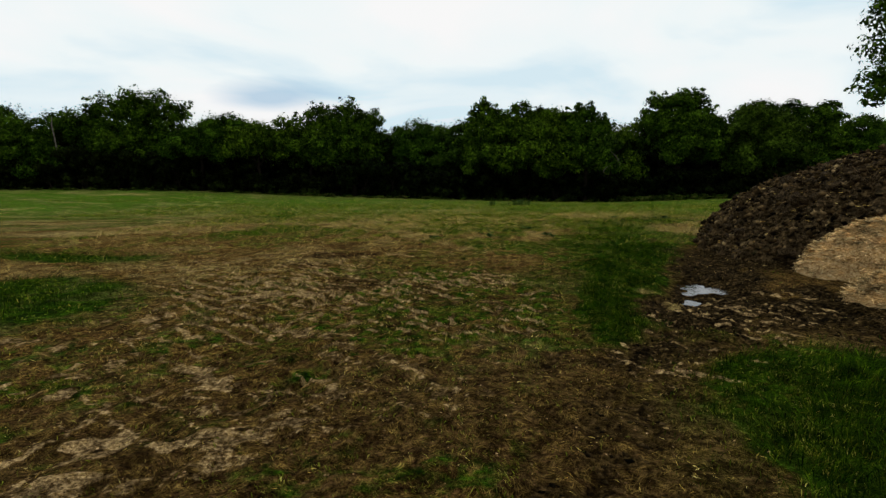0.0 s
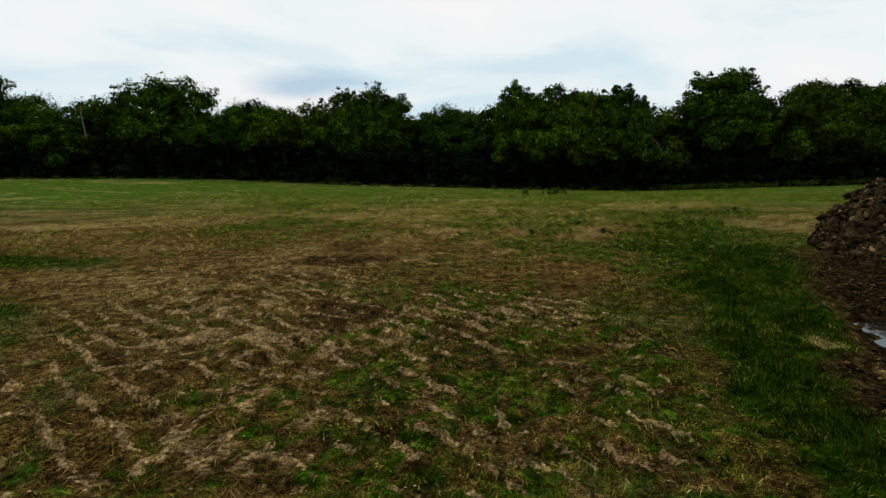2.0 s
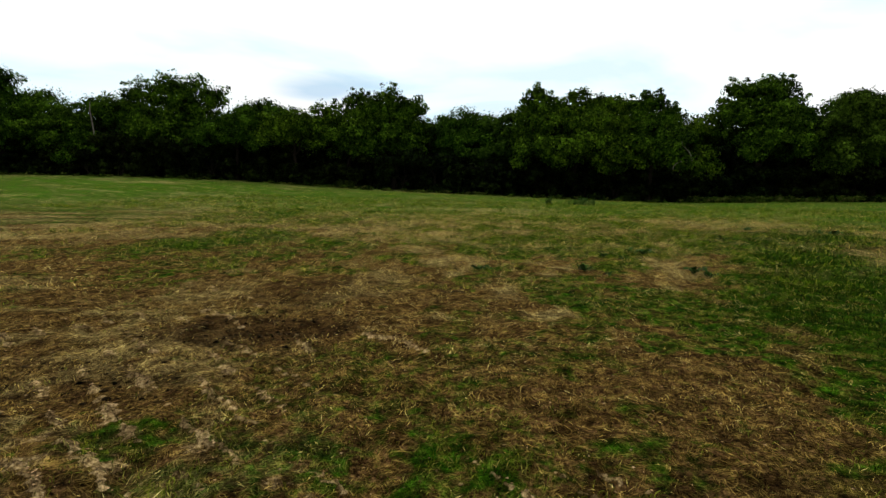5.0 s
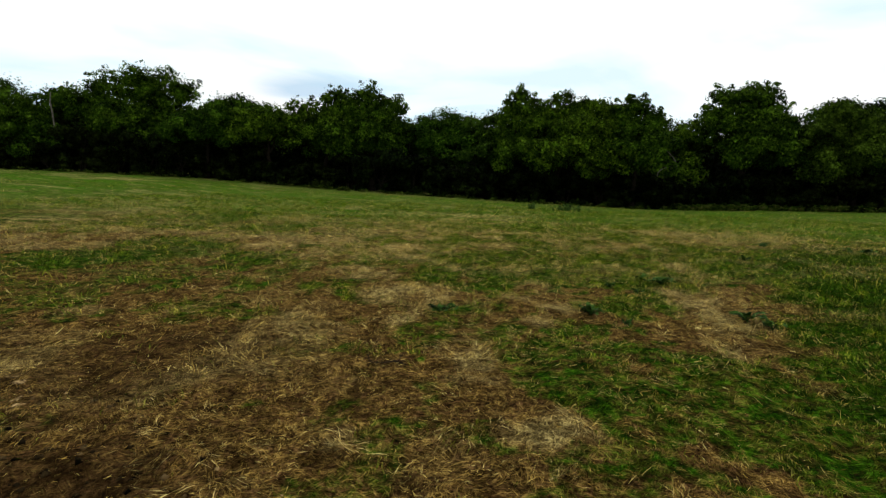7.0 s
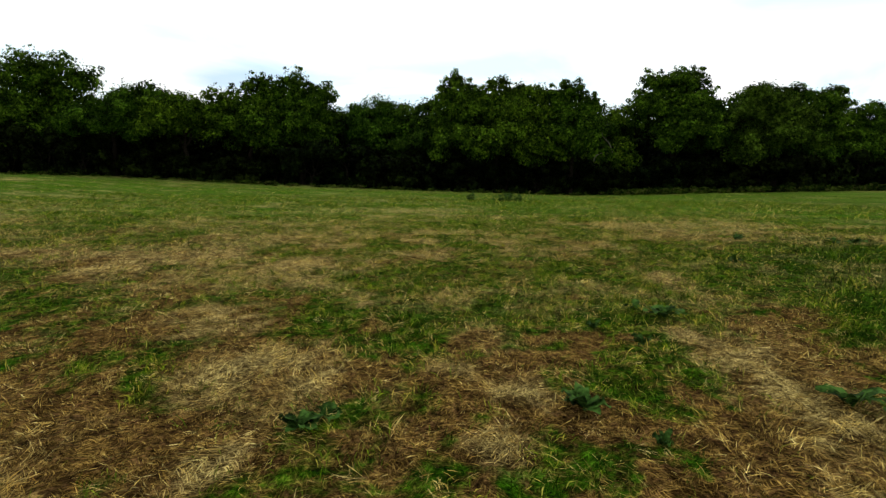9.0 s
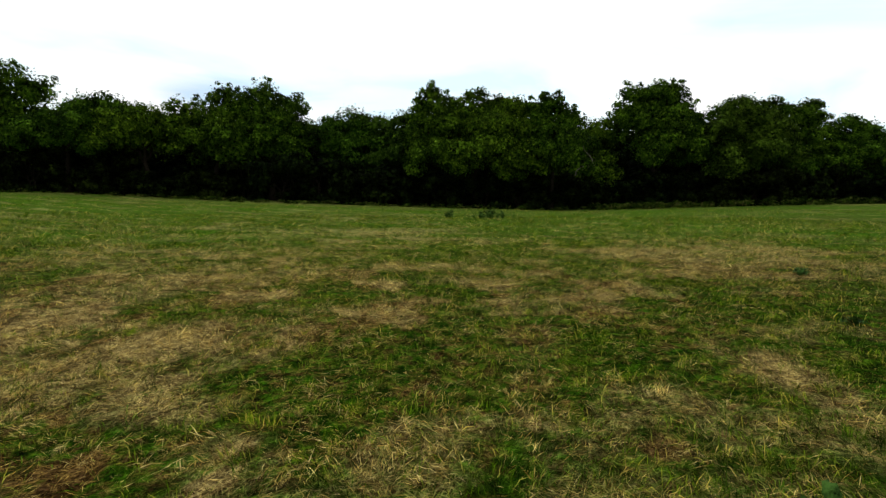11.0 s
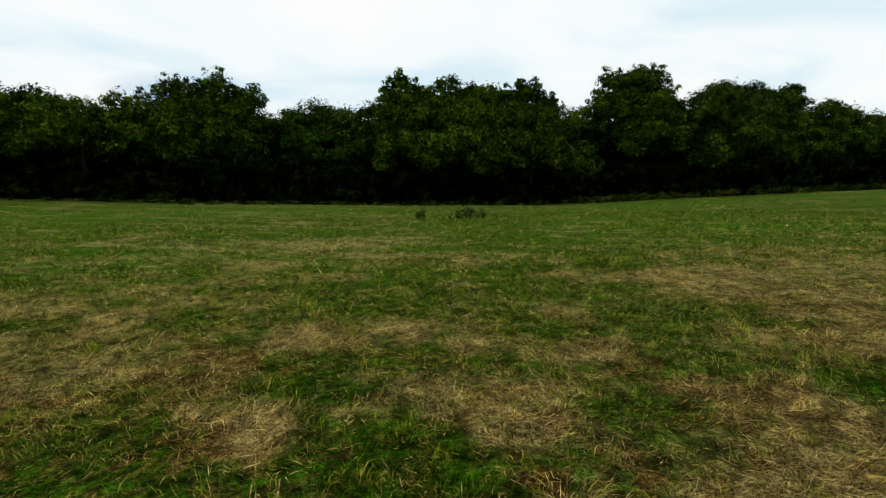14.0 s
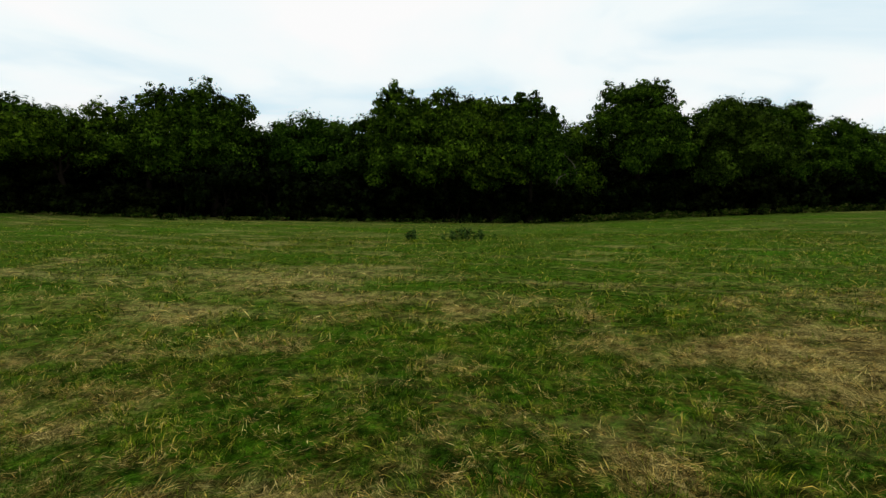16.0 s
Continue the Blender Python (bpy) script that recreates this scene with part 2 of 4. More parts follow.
    lush = np.maximum(lush, 0.42 * fresh * (0.3 + 0.7 * tufts) * (0.3 + 0.7 * ramp01(y, 13, 16)) * (1 - bleached))
    green = green * (1 - 0.92 * mud)
    lush = lush * (1 - mud)
    # prints of tractor tyres: pale bars across the way of travel
    d = 0.60 * x + 0.79 * y + 0.175 * np.log1p(np.exp(np.clip(2 * (x + 0.8), -30, 30)))
    e = x * 0.66 - y * 0.75
    wob = (fbm(x, y, 1.6, 61) - 0.5) * 0.14 + (fbm(x, y, 0.11, 63, 3) - 0.5) * 0.12
    bar = np.abs(((d + wob - 3.914) / 0.275 + 0.5) % 1.0 - 0.5) * 2
    zone = np.maximum.reduce([0.75 * blob(x, y, -3.6, 10.0, 2.4, 2.6), 0.4 * blob(x, y, -1.6, 4.2, 3.0, 1.6), blob(x, y, -0.1, 7.3, 1.9, 2.5), blob(x, y, -3.0, 7.2, 1.7, 2.4)])
    broken = ramp01(0.6 * fbm(e * 0.7, d, 0.2, 71, 2) + 0.4 * fbm(x, y, 0.07, 72, 2) + 0.5 * (fbm(x, y, 1.1, 75) - 0.5), 0.46, 0.55)
    green = np.clip(green + 0.20 * damp * tufts, 0, 1)
    mud = np.maximum(mud, damp * (0.06 + 0.42 * ramp01(0.6 * fbm(x, y, 0.27, 73) + 0.4 * n5, 0.47, 0.60)))
    trod = blob(wx, wy, -1.8, 6.0, 5.0, 5.2) * (1 - lush)
    bare = ramp01(0.4 * fbm(x, y, 0.26, 77) + 0.3 * n5 + 0.3 * fbm(x, y, 0.07, 78, 2) + 0.3 * (n2 - 0.5) - 0.06 * ramp01(x, -1.5, 1.5), 0.52, 0.60) * trod
    clumps = ramp01(0.45 * n4 + 0.55 * n5, 0.45, 0.56)
    green = np.clip(np.maximum(green, trod * (0.28 + 0.22 * ramp01(x, -2.2, -0.2) + 0.5 * clumps)) * (1 - 0.6 * bare), 0, 1)
    lug = (1 - ramp01(bar, 0.05, 0.25)) * zone * broken * (1 - lush)
    lug = np.maximum(lug, (0.335 - 0.055 * ramp01(x, -2.2, -0.2)) * bare) * (1 - ramp01(mud, 0.6, 0.85))
    sx, sy = x + (n4 - 0.5) * 0.32, y + (n2 - 0.5) * 0.32
    edges = np.maximum.reduce([strip(sx, sy, -4.5, 13.95, -2.75, 12.65, 0.042), strip(sx, sy, -1.45, 11.82, -0.7, 11.3, 0.042), strip(sx, sy, -3.5, 12.5, -2.85, 12.1, 0.042),
                               strip(sx, sy, -1.9, 11.43, -1.5, 11.2, 0.042), strip(sx, sy, -0.6, 8.6, 0.15, 7.95, 0.042), strip(sx, sy, 0.05, 8.5, 0.5, 8.2, 0.042)])
    lug = np.maximum(lug, 0.55 * edges * ramp01(fbm(x, y, 0.13, 79), 0.38, 0.5))
    along = np.abs(((e + wob) / 0.34) % 1.0 - 0.5) * 2
    wet = (1 - ramp01(bar, 0.1, 0.7)) * strip(wx, wy, 2.3, 4.2, 4.2, 6.4, 1.0) * ramp01(along, 0.0, 0.35)
    rim = strip(sx, sy, 3.0, 7.3, 3.08, 6.3, 0.07) * ramp01(n5, 0.38, 0.5)
    mud, lush = mud * (1 - rim), lush * (1 - rim)
    patchy = ramp01(fbm(x, y, 1.2, 35) * 0.6 + (1 - n1) * 0.4, 0.54, 0.66)
    streak = ramp01(0.6 * fbm(x * 0.45 + y * 0.2, y, 0.9, 43) + 0.4 * n4, 0.44, 0.60)
    swath = ramp01(0.75 * fbm(x * 0.42 + y * 0.3, y, 1.3, 44) + 0.25 * n4, 0.49, 0.57)
    grain = 0.25 + 0.75 * ramp01(0.4 * n4 + 0.3 * n2 + 0.3 * n5, 0.42, 0.55)
    straw = np.maximum.reduce([
        blob(wx, wy, -13.0, 19.0, 3.6, 1.2), 0.6 * blob(wx, wy, -4.2, 8.8, 3.0, 4.2) * mottle, patchy * 0.5 * (1 - 0.7 * ramp01(y, 14, 20)), 0.74 * swath * ramp01(y, 16, 21) * (1 - 0.5 * ramp01(y, 34, 46)),
        0.6 * streak * ramp01(y, 17, 22) * (1 - ramp01(x, -4.0, -1.0)) * (1 - 0.6 * ramp01(y, 36, 52))]) * (1 - 0.85 * fresh)
    green = np.clip(green + 0.22 * (1 - swath) * ramp01(y, 16, 21), 0, 1) * (1 - mud)
    straw = straw * grain * (1 - lush) * (1 - mud) * (1 - 0.5 * damp) * (1 - 0.5 * ramp01(y + 6 * (n3 - 0.5), 30, 46))
    straw = np.maximum(straw, bleached * (0.35 + 0.65 * grain) * (1 - 0.5 * lush))
    straw = np.maximum.reduce([straw, rim, 0.5 * ramp01(y, 78, 82) * (1 - ramp01(y, 90, 93)) * (1 - ramp01(x, 0, 18)) * (0.5 + 0.5 * swath)])
    green = green * (1 - 0.8 * straw)
    stain = np.maximum.reduce([blob(wx, wy, -2.5, 12.0, 1.0, 0.5), blob(wx, wy, -1.5, 8.4, 0.9, 0.6, 35) * 0.6,
                               blob(wx, wy, -3.2, 10.6, 1.2, 0.5) * 0.5, blob(wx, wy, -2.6, 13.6, 1.1, 1.0) * 0.7])
    green = green * (1 - 0.6 * stain)
    return lush, green, mud, np.maximum(lug, wet * 0.56 * broken), straw, stain


RUTS = ((-1.02, 8.25), (-1.22, 8.05), (-1.45, 7.75), (-1.1, 7.75), (-1.62, 7.45), (-1.35, 7.2), (-0.85, 8.6), (-1.2, 5.1), (-0.95, 4.6))


def ground_z(x, y):
    x, y = np.asarray(x, float), np.asarray(y, float)
    lush, green, mud, lug, straw, stain = covers(x, y)
    near = 1 - ramp01(y, 40, 70)
    z = land(x, y) + near * ((fbm(x, y, 1.1, 81) - 0.5) * 0.05 + (fbm(x, y, 0.24, 91) - 0.5) * 0.085)
    z = z + ramp01(lug, 0.2, 0.6) * 0.034 + lush * 0.03 - mud * 0.03
    z = z + np.maximum(mud, stain * 0.8) * (fbm(x, y, 0.34, 95) - 0.5) * 0.13
    z = z - blob(x, y, 3.93, 7.7, 0.5, 1.15, -28) * (0.085 - 0.16 * (fbm(x, y, 0.26, 99, 2) - 0.5)) - 0.025 * blob(x, y, -1.5, 8.4, 0.9, 0.6, 35)
    ruts = np.maximum.reduce([strip(x, y, ax, ay, ax - 0.26, ay - 0.68, 0.05) for ax, ay in RUTS])
    z = z - 0.055 * ruts * (0.4 + 1.2 * vnoise(x, y, 0.12, 97))
    return z


# ---- materials ----


def material(name, rough=0.9, spec=0.3):
    m = bpy.data.materials.new(name)
    m.use_nodes = True
    b = m.node_tree.nodes["Principled BSDF"]
    b.inputs["Roughness"].default_value = rough
    spec *= 0.12
    b.inputs["Specular IOR Level"].default_value = spec
    return m, m.node_tree, b


def ramp_node(nt, fac, stops):
    n = nt.nodes.new("ShaderNodeValToRGB")
    n.color_ramp.elements[0].position, n.color_ramp.elements[0].color = stops[0][0], (*stops[0][1], 1)
    n.color_ramp.elements[1].position, n.color_ramp.elements[1].color = stops[-1][0], (*stops[-1][1], 1)
    for p, c in stops[1:-1]:
        n.color_ramp.elements.new(p).color = (*c, 1)
    nt.links.new(fac, n.inputs[0])
    return n.outputs[0]


def noise_node(nt, scale, detail=5.0, rough=0.6, distortion=0.0, coords="Object"):
    tc = nt.nodes.new("ShaderNodeTexCoord")
    n = nt.nodes.new("ShaderNodeTexNoise")
    n.inputs["Scale"].default_value, n.inputs["Detail"].default_value = scale, detail
    n.inputs["Roughness"].default_value, n.inputs["Distortion"].default_value = rough, distortion
    nt.links.new(tc.outputs[coords], n.inputs["Vector"])
    return n.outputs[0]


def mix_col(nt, fac, a, b):
    n = nt.nodes.new("ShaderNodeMix")
    n.data_type = "RGBA"
    nt.links.new(fac, n.inputs[0])
    for sock, v in ((n.inputs[6], a), (n.inputs[7], b)):
        if isinstance(v, tuple):
            sock.default_value = (*v, 1)
        else:
            nt.links.new(v, sock)
    return n.outputs[2]


def maths(nt, op, a, b):
    n = nt.nodes.new("ShaderNodeMath")
    n.operation, n.use_clamp = op, True
    for sock, v in ((n.inputs[0], a), (n.inputs[1], b)):
        if isinstance(v, (int, float)):
            sock.default_value = v
        else:
            nt.links.new(v, sock)
    return n.outputs[0]


def bump(nt, bsdf, height, strength, distance):
    n = nt.nodes.new("ShaderNodeBump")
    n.inputs["Strength"].default_value, n.inputs["Distance"].default_value = strength, distance
    nt.links.new(height, n.inputs["Height"])
    nt.links.new(n.outputs[0], bsdf.inputs["Normal"])


def attribute(nt, name):
    n = nt.nodes.new("ShaderNodeAttribute")
    n.attribute_name = name
    return n.outputs["Fac"]


def fibres(nt, turn, across=170.0, along=11.0):
    """Fine lying stalks, all one way: a noise drawn out along them."""
    tc = nt.nodes.new("ShaderNodeTexCoord")
    bend = nt.nodes.new("ShaderNodeTexNoise")
    bend.inputs["Scale"].default_value, bend.inputs["Detail"].default_value = 2.2, 2.0
    nt.links.new(tc.outputs["Object"], bend.inputs["Vector"])
    add = nt.nodes.new("ShaderNodeVectorMath")
    add.operation = "MULTIPLY_ADD"
    add.inputs[1].default_value = (0.35, 0.35, 0.0)
    nt.links.new(bend.outputs["Color"], add.inputs[0])
    nt.links.new(tc.outputs["Object"], add.inputs[2])
    rot = nt.nodes.new("ShaderNodeMapping")
    rot.inputs["Rotation"].default_value = (0, 0, radians(turn))
    nt.links.new(add.outputs[0], rot.inputs["Vector"])
    sc = nt.nodes.new("ShaderNodeMapping")
    sc.inputs["Scale"].default_value = (across, along, 1.0)
    nt.links.new(rot.outputs[0], sc.inputs["Vector"])
    n = nt.nodes.new("ShaderNodeTexNoise")
    n.inputs["Scale"].default_value, n.inputs["Detail"].default_value = 1.0, 3.0
    nt.links.new(sc.outputs[0], n.inputs["Vector"])
    return n.outputs[0]


def windrows(nt, along, across):
    """Rows left by the mower: a noise drawn out along the way it drove."""
    tc = nt.nodes.new("ShaderNodeTexCoord")
    rot = nt.nodes.new("ShaderNodeMapping")
    rot.inputs["Rotation"].default_value = (0, 0, radians(34))
    nt.links.new(tc.outputs["Object"], rot.inputs["Vector"])
    sc = nt.nodes.new("ShaderNodeMapping")
    sc.inputs["Scale"].default_value = (along, across, 1.0)
    nt.links.new(rot.outputs[0], sc.inputs["Vector"])
    n = nt.nodes.new("ShaderNodeTexNoise")
    n.inputs["Scale"].default_value, n.inputs["Detail"].default_value, n.inputs["Roughness"].default_value = 1.0, 8.0, 0.72
    nt.links.new(sc.outputs[0], n.inputs["Vector"])
    return n.outputs[0]


def ground_material():
    m, nt, b = material("field_soil_and_turf", 0.95, 0.04)
    fine = noise_node(nt, 34, 7, 0.75)
    lump = noise_node(nt, 11, 6, 0.72)
    strands = maths(nt, "MAXIMUM", maths(nt, "MAXIMUM", fibres(nt, 20), fibres(nt, 78)), fibres(nt, -40))
    soil = ramp_node(nt, fine, [(0.40, (0.005, 0.0025, 0.001)), (0.5, (0.040, 0.019, 0.006)), (0.62, (0.19, 0.100, 0.036))])
    dry = ramp_node(nt, strands, [(0.51, (0.010, 0.005, 0.001)), (0.58, (0.110, 0.060, 0.013)), (0.67, (0.44, 0.275, 0.07))])
    gapm = ramp_node(nt, lump, [(0.40, (0, 0, 0)), (0.58, (1, 1, 1))])
    col = mix_col(nt, gapm, soil, dry)
    turf = ramp_node(nt, maths(nt, "ADD", maths(nt, "MULTIPLY", strands, 0.55), maths(nt, "MULTIPLY", lump, 0.45)),
                     [(0.47, (0.004, 0.009, 0.0005)), (0.55, (0.028, 0.060, 0.002)), (0.63, (0.100, 0.175, 0.008))])
    gn = maths(nt, "MULTIPLY", noise_node(nt, 6, 6, 0.75), 1.5)
    g = maths(nt, "MULTIPLY", maths(nt, "SUBTRACT", maths(nt, "ADD", attribute(nt, "green"), 0.42), gn), 3.0)
    g = maths(nt, "ADD", g, maths(nt, "MULTIPLY", attribute(nt, "lush"), 0.8))
    shift = ramp_node(nt, noise_node(nt, 1.5, 5, 0.7), [(0.40, (0.56, 0.84, 0.7)), (0.62, (1.02, 1.12, 1.1))])
    tm = nt.nodes.new("ShaderNodeMix")
    tm.data_type, tm.blend_type = "RGBA", "MULTIPLY"
    tm.inputs[0].default_value = 1.0
    nt.links.new(turf, tm.inputs[6])
    nt.links.new(shift, tm.inputs[7])
    col = mix_col(nt, g, col, tm.outputs[2])
    deep = ramp_node(nt, strands, [(0.48, (0.003, 0.007, 0.0003)), (0.6, (0.013, 0.034, 0.001)), (0.68, (0.045, 0.08, 0.003))])
    col = mix_col(nt, attribute(nt, "lush"), col, deep)
    straw = ramp_node(nt, strands, [(0.50, (0.014, 0.008, 0.002)), (0.57, (0.21, 0.145, 0.045)), (0.66, (0.70, 0.53, 0.20))])
    col = mix_col(nt, maths(nt, "MULTIPLY", attribute(nt, "straw"), 0.85), col, straw)
    rows, broad = windrows(nt, 0.16, 0.62), windrows(nt, 0.035, 0.13)
    hay = maths(nt, "MAXIMUM", ramp_node(nt, rows, [(0.53, (0, 0, 0)), (0.65, (0.45, 0.45, 0.45))]), ramp_node(nt, broad, [(0.55, (0, 0, 0)), (0.64, (0.36, 0.36, 0.36))]))
    aftermath = ramp_node(nt, maths(nt, "ADD", maths(nt, "MULTIPLY", rows, 0.5), maths(nt, "MULTIPLY", broad, 0.5)), [(0.40, (1, 1, 1)), (0.58, (0.15, 0.15, 0.15))])
    col = mix_col(nt, maths(nt, "MULTIPLY", aftermath, attribute(nt, "far")), col, (0.046, 0.112, 0.005))
    col = mix_col(nt, maths(nt, "MULTIPLY", hay, attribute(nt, "far")), col, (0.38, 0.33, 0.105))
    stain = ramp_node(nt, fine, [(0.4, (0.010, 0.005, 0.002)), (0.62, (0.065, 0.032, 0.011))])
    col = mix_col(nt, maths(nt, "MULTIPLY", attribute(nt, "stain"), 0.8), col, stain)
    mud = ramp_node(nt, noise_node(nt, 18, 8, 0.75), [(0.4, (0.005, 0.003, 0.001)), (0.52, (0.018, 0.011, 0.004)), (0.66, (0.085, 0.052, 0.020))])
    col = mix_col(nt, attribute(nt, "mud"), col, mud)
    pale = ramp_node(nt, fine, [(0.40, (0.08, 0.047, 0.018)), (0.5, (0.29, 0.185, 0.080)), (0.62, (0.56, 0.385, 0.185))])
    lugf = maths(nt, "SUBTRACT", maths(nt, "MULTIPLY", attribute(nt, "lug"), 2.95), maths(nt, "MULTIPLY", noise_node(nt, 21, 8, 0.85), 1.65))
    col = mix_col(nt, maths(nt, "MULTIPLY", lugf, 5.0), col, pale)
    vary = ramp_node(nt, noise_node(nt, 4.5, 7, 0.78), [(0.42, (0.32, 0.30, 0.28)), (0.5, (0.92, 0.92, 0.92)), (0.58, (1.65, 1.65, 1.6))])
    vm = nt.nodes.new("ShaderNodeMix")
    vm.data_type, vm.blend_type = "RGBA", "MULTIPLY"
    vm.inputs[0].default_value = 0.85
    nt.links.new(col, vm.inputs[6])
    nt.links.new(vary, vm.inputs[7])
    col = vm.outputs[2]
    nt.links.new(col, b.inputs["Base Color"])
    rgh = maths(nt, "SUBTRACT", 0.95, maths(nt, "MULTIPLY", attribute(nt, "mud"), 0.08))
    nt.links.new(rgh, b.inputs["Roughness"])
    bump(nt, b, maths(nt, "ADD", maths(nt, "MULTIPLY", lump, 0.6), maths(nt, "MULTIPLY", strands, 0.4)), 1.0, 0.06)
    return m


def blade_material(name, stops, rough=0.75, through_light=0.25, patch=6.0, hue=""):
    m, nt, b = material(name, rough, 0.08)
    gi = nt.nodes.new("ShaderNodeNewGeometry")
    col = ramp_node(nt, gi.outputs["Random Per Island"], stops)
    tint = ramp_node(nt, noise_node(nt, patch, 5, 0.75), [(0.41, (0.13, 0.15, 0.13)), (0.5, (0.86, 0.86, 0.86)), (0.585, (1.85, 1.8, 1.7))])
    mul = nt.nodes.new("ShaderNodeMix")
    mul.data_type, mul.blend_type = "RGBA", "MULTIPLY"
    mul.inputs[0].default_value = 1.0
    nt.links.new(col, mul.inputs[6])
    nt.links.new(tint, mul.inputs[7])
    if hue == "patch":
        second = ramp_node(nt, noise_node(nt, 1.5, 5, 0.7), [(0.40, (0.50, 0.78, 0.6)), (0.62, (1.25, 1.08, 1.0))])
    elif hue == "dead":
        second = ramp_node(nt, noise_node(nt, 2.4, 6, 0.75), [(0.40, (0.66, 0.57, 0.44)), (0.5, (0.95, 0.94, 0.88)), (0.60, (1.22, 1.28, 1.3))])
    elif hue == "tree":
        oi = nt.nodes.new("ShaderNodeObjectInfo")
        second = ramp_node(nt, oi.outputs["Random"], [(0.0, (0.65, 0.75, 0.8)), (0.5, (1.0, 1.0, 1.0)), (1.0, (1.4, 1.25, 1.1))])
    else:
        second = None
    if second:
        m2 = nt.nodes.new("ShaderNodeMix")
        m2.data_type, m2.blend_type = "RGBA", "MULTIPLY"
        m2.inputs[0].default_value = 1.0
        nt.links.new(mul.outputs[2], m2.inputs[6])
        nt.links.new(second, m2.inputs[7])
        mul = m2
    nt.links.new(mul.outputs[2], b.inputs["Base Color"])
    if through_light:
        tr = nt.nodes.new("ShaderNodeBsdfTranslucent")
        nt.links.new(mul.outputs[2], tr.inputs[0])
        mx = nt.nodes.new("ShaderNodeMixShader")
        mx.inputs[0].default_value = through_light
        nt.links.new(b.outputs[0], mx.inputs[1])
        nt.links.new(tr.outputs[0], mx.inputs[2])
        nt.links.new(mx.outputs[0], nt.nodes["Material Output"].inputs[0])
    return m


def bark_material(name, dark, light):
    m, nt, b = material(name, 0.95, 0.2)
    n = noise_node(nt, 3.5, 7, 0.7, 0.6)
    nt.links.new(ramp_node(nt, n, [(0.3, dark), (0.7, light)]), b.inputs["Base Color"])
    bump(nt, b, n, 0.8, 0.06)
    return m


def earth_material(name, stops, scale, rough, depth):
    m, nt, b = material(name, rough, 0.3)
    n = noise_node(nt, scale, 7, 0.72, 0.4)
    big = noise_node(nt, scale * 0.12, 4, 0.6)
    col = ramp_node(nt, n, stops)
    tint = ramp_node(nt, big, [(0.3, (0.6, 0.6, 0.6)), (0.7, (1.15, 1.1, 1.0))])
    mul = nt.nodes.new("ShaderNodeMix")
    mul.data_type, mul.blend_type = "RGBA", "MULTIPLY"
    mul.inputs[0].default_value = 1.0
    nt.links.new(col, mul.inputs[6])
    nt.links.new(tint, mul.inputs[7])
    nt.links.new(mul.outputs[2], b.inputs["Base Color"])
    bump(nt, b, n, 1.0, depth)
    return m


M_GROUND = ground_material()
M_GREEN = blade_material("meadow_grass_blade", [(0.0, (0.018, 0.040, 0.001)), (0.42, (0.062, 0.118, 0.003)), (0.76, (0.140, 0.195, 0.009)), (0.89, (0.28, 0.27, 0.030)), (1.0, (0.54, 0.43, 0.09))], hue="patch")
M_TROD = blade_material("trodden_grass_blade", [(0.0, (0.016, 0.022, 0.002)), (0.5, (0.078, 0.100, 0.005)), (0.85, (0.155, 0.160, 0.016)), (1.0, (0.38, 0.30, 0.08))], hue="dead")
M_LUSH = blade_material("lush_grass_blade", [(0.0, (0.005, 0.015, 0.0005)), (0.6, (0.016, 0.039, 0.001)), (0.94, (0.042, 0.078, 0.002)), (1.0, (0.10, 0.12, 0.008))])
M_DRY = blade_material("dry_grass_blade", [(0.0, (0.050, 0.026, 0.005)), (0.4, (0.29, 0.180, 0.042)), (0.8, (0.60, 0.420, 0.115)), (1.0, (0.80, 0.64, 0.24))], 0.8, 0.15, patch=5.0, hue="dead")
M_STRAW = blade_material("straw_stalk", [(0.0, (0.17, 0.105, 0.022)), (0.5, (0.47, 0.325, 0.095)), (1.0, (0.78, 0.60, 0.24))], 0.7, 0.1)
M_HEAP_STRAW = blade_material("heaped_straw", [(0.0, (0.24, 0.14, 0.05)), (0.5, (0.50, 0.325, 0.135)), (1.0, (0.76, 0.55, 0.28))], 0.7, 0.1)
M_LEAF = blade_material("broadleaf_foliage", [(0.0, (0.011, 0.026, 0.001)), (0.5, (0.025, 0.056, 0.003)), (1.0, (0.060, 0.105, 0.007))], 0.7, 0.15, patch=0.45, hue="tree")
M_LEAF_WARM = blade_material("willow_foliage", [(0.0, (0.017, 0.034, 0.002)), (0.5, (0.030, 0.055, 0.004)), (1.0, (0.052, 0.084, 0.008))], 0.7, 0.15, patch=0.45, hue="tree")
# leaf colour taken near black to stand in for shade under the trees
M_LEAF_PAINTED_SHADE = blade_material("foliage_with_painted_shade", [(0.0, (0.0025, 0.004, 0.001)), (0.6, (0.005, 0.009, 0.0015)), (1.0, (0.012, 0.019, 0.002))], 0.75, 0.1, patch=0.45, hue="tree")
M_WEED = blade_material("weed_leaf", [(0.0, (0.014, 0.036, 0.005)), (0.6, (0.036, 0.076, 0.013)), (1.0, (0.085, 0.14, 0.035))], 0.5, 0.2)
M_EDGE = blade_material("rank_edge_growth", [(0.0, (0.006, 0.014, 0.001)), (0.6, (0.020, 0.038, 0.003)), (0.85, (0.045, 0.060, 0.008)), (1.0, (0.10, 0.08, 0.03))], 0.8, 0.15, 0.6)
M_FLAKE = blade_material("manure_flake", [(0.0, (0.006, 0.004, 0.002)), (0.6, (0.036, 0.022, 0.009)), (0.9, (0.10, 0.064, 0.029)), (1.0, (0.22, 0.15, 0.07))], 0.85, 0.0, 5.0)
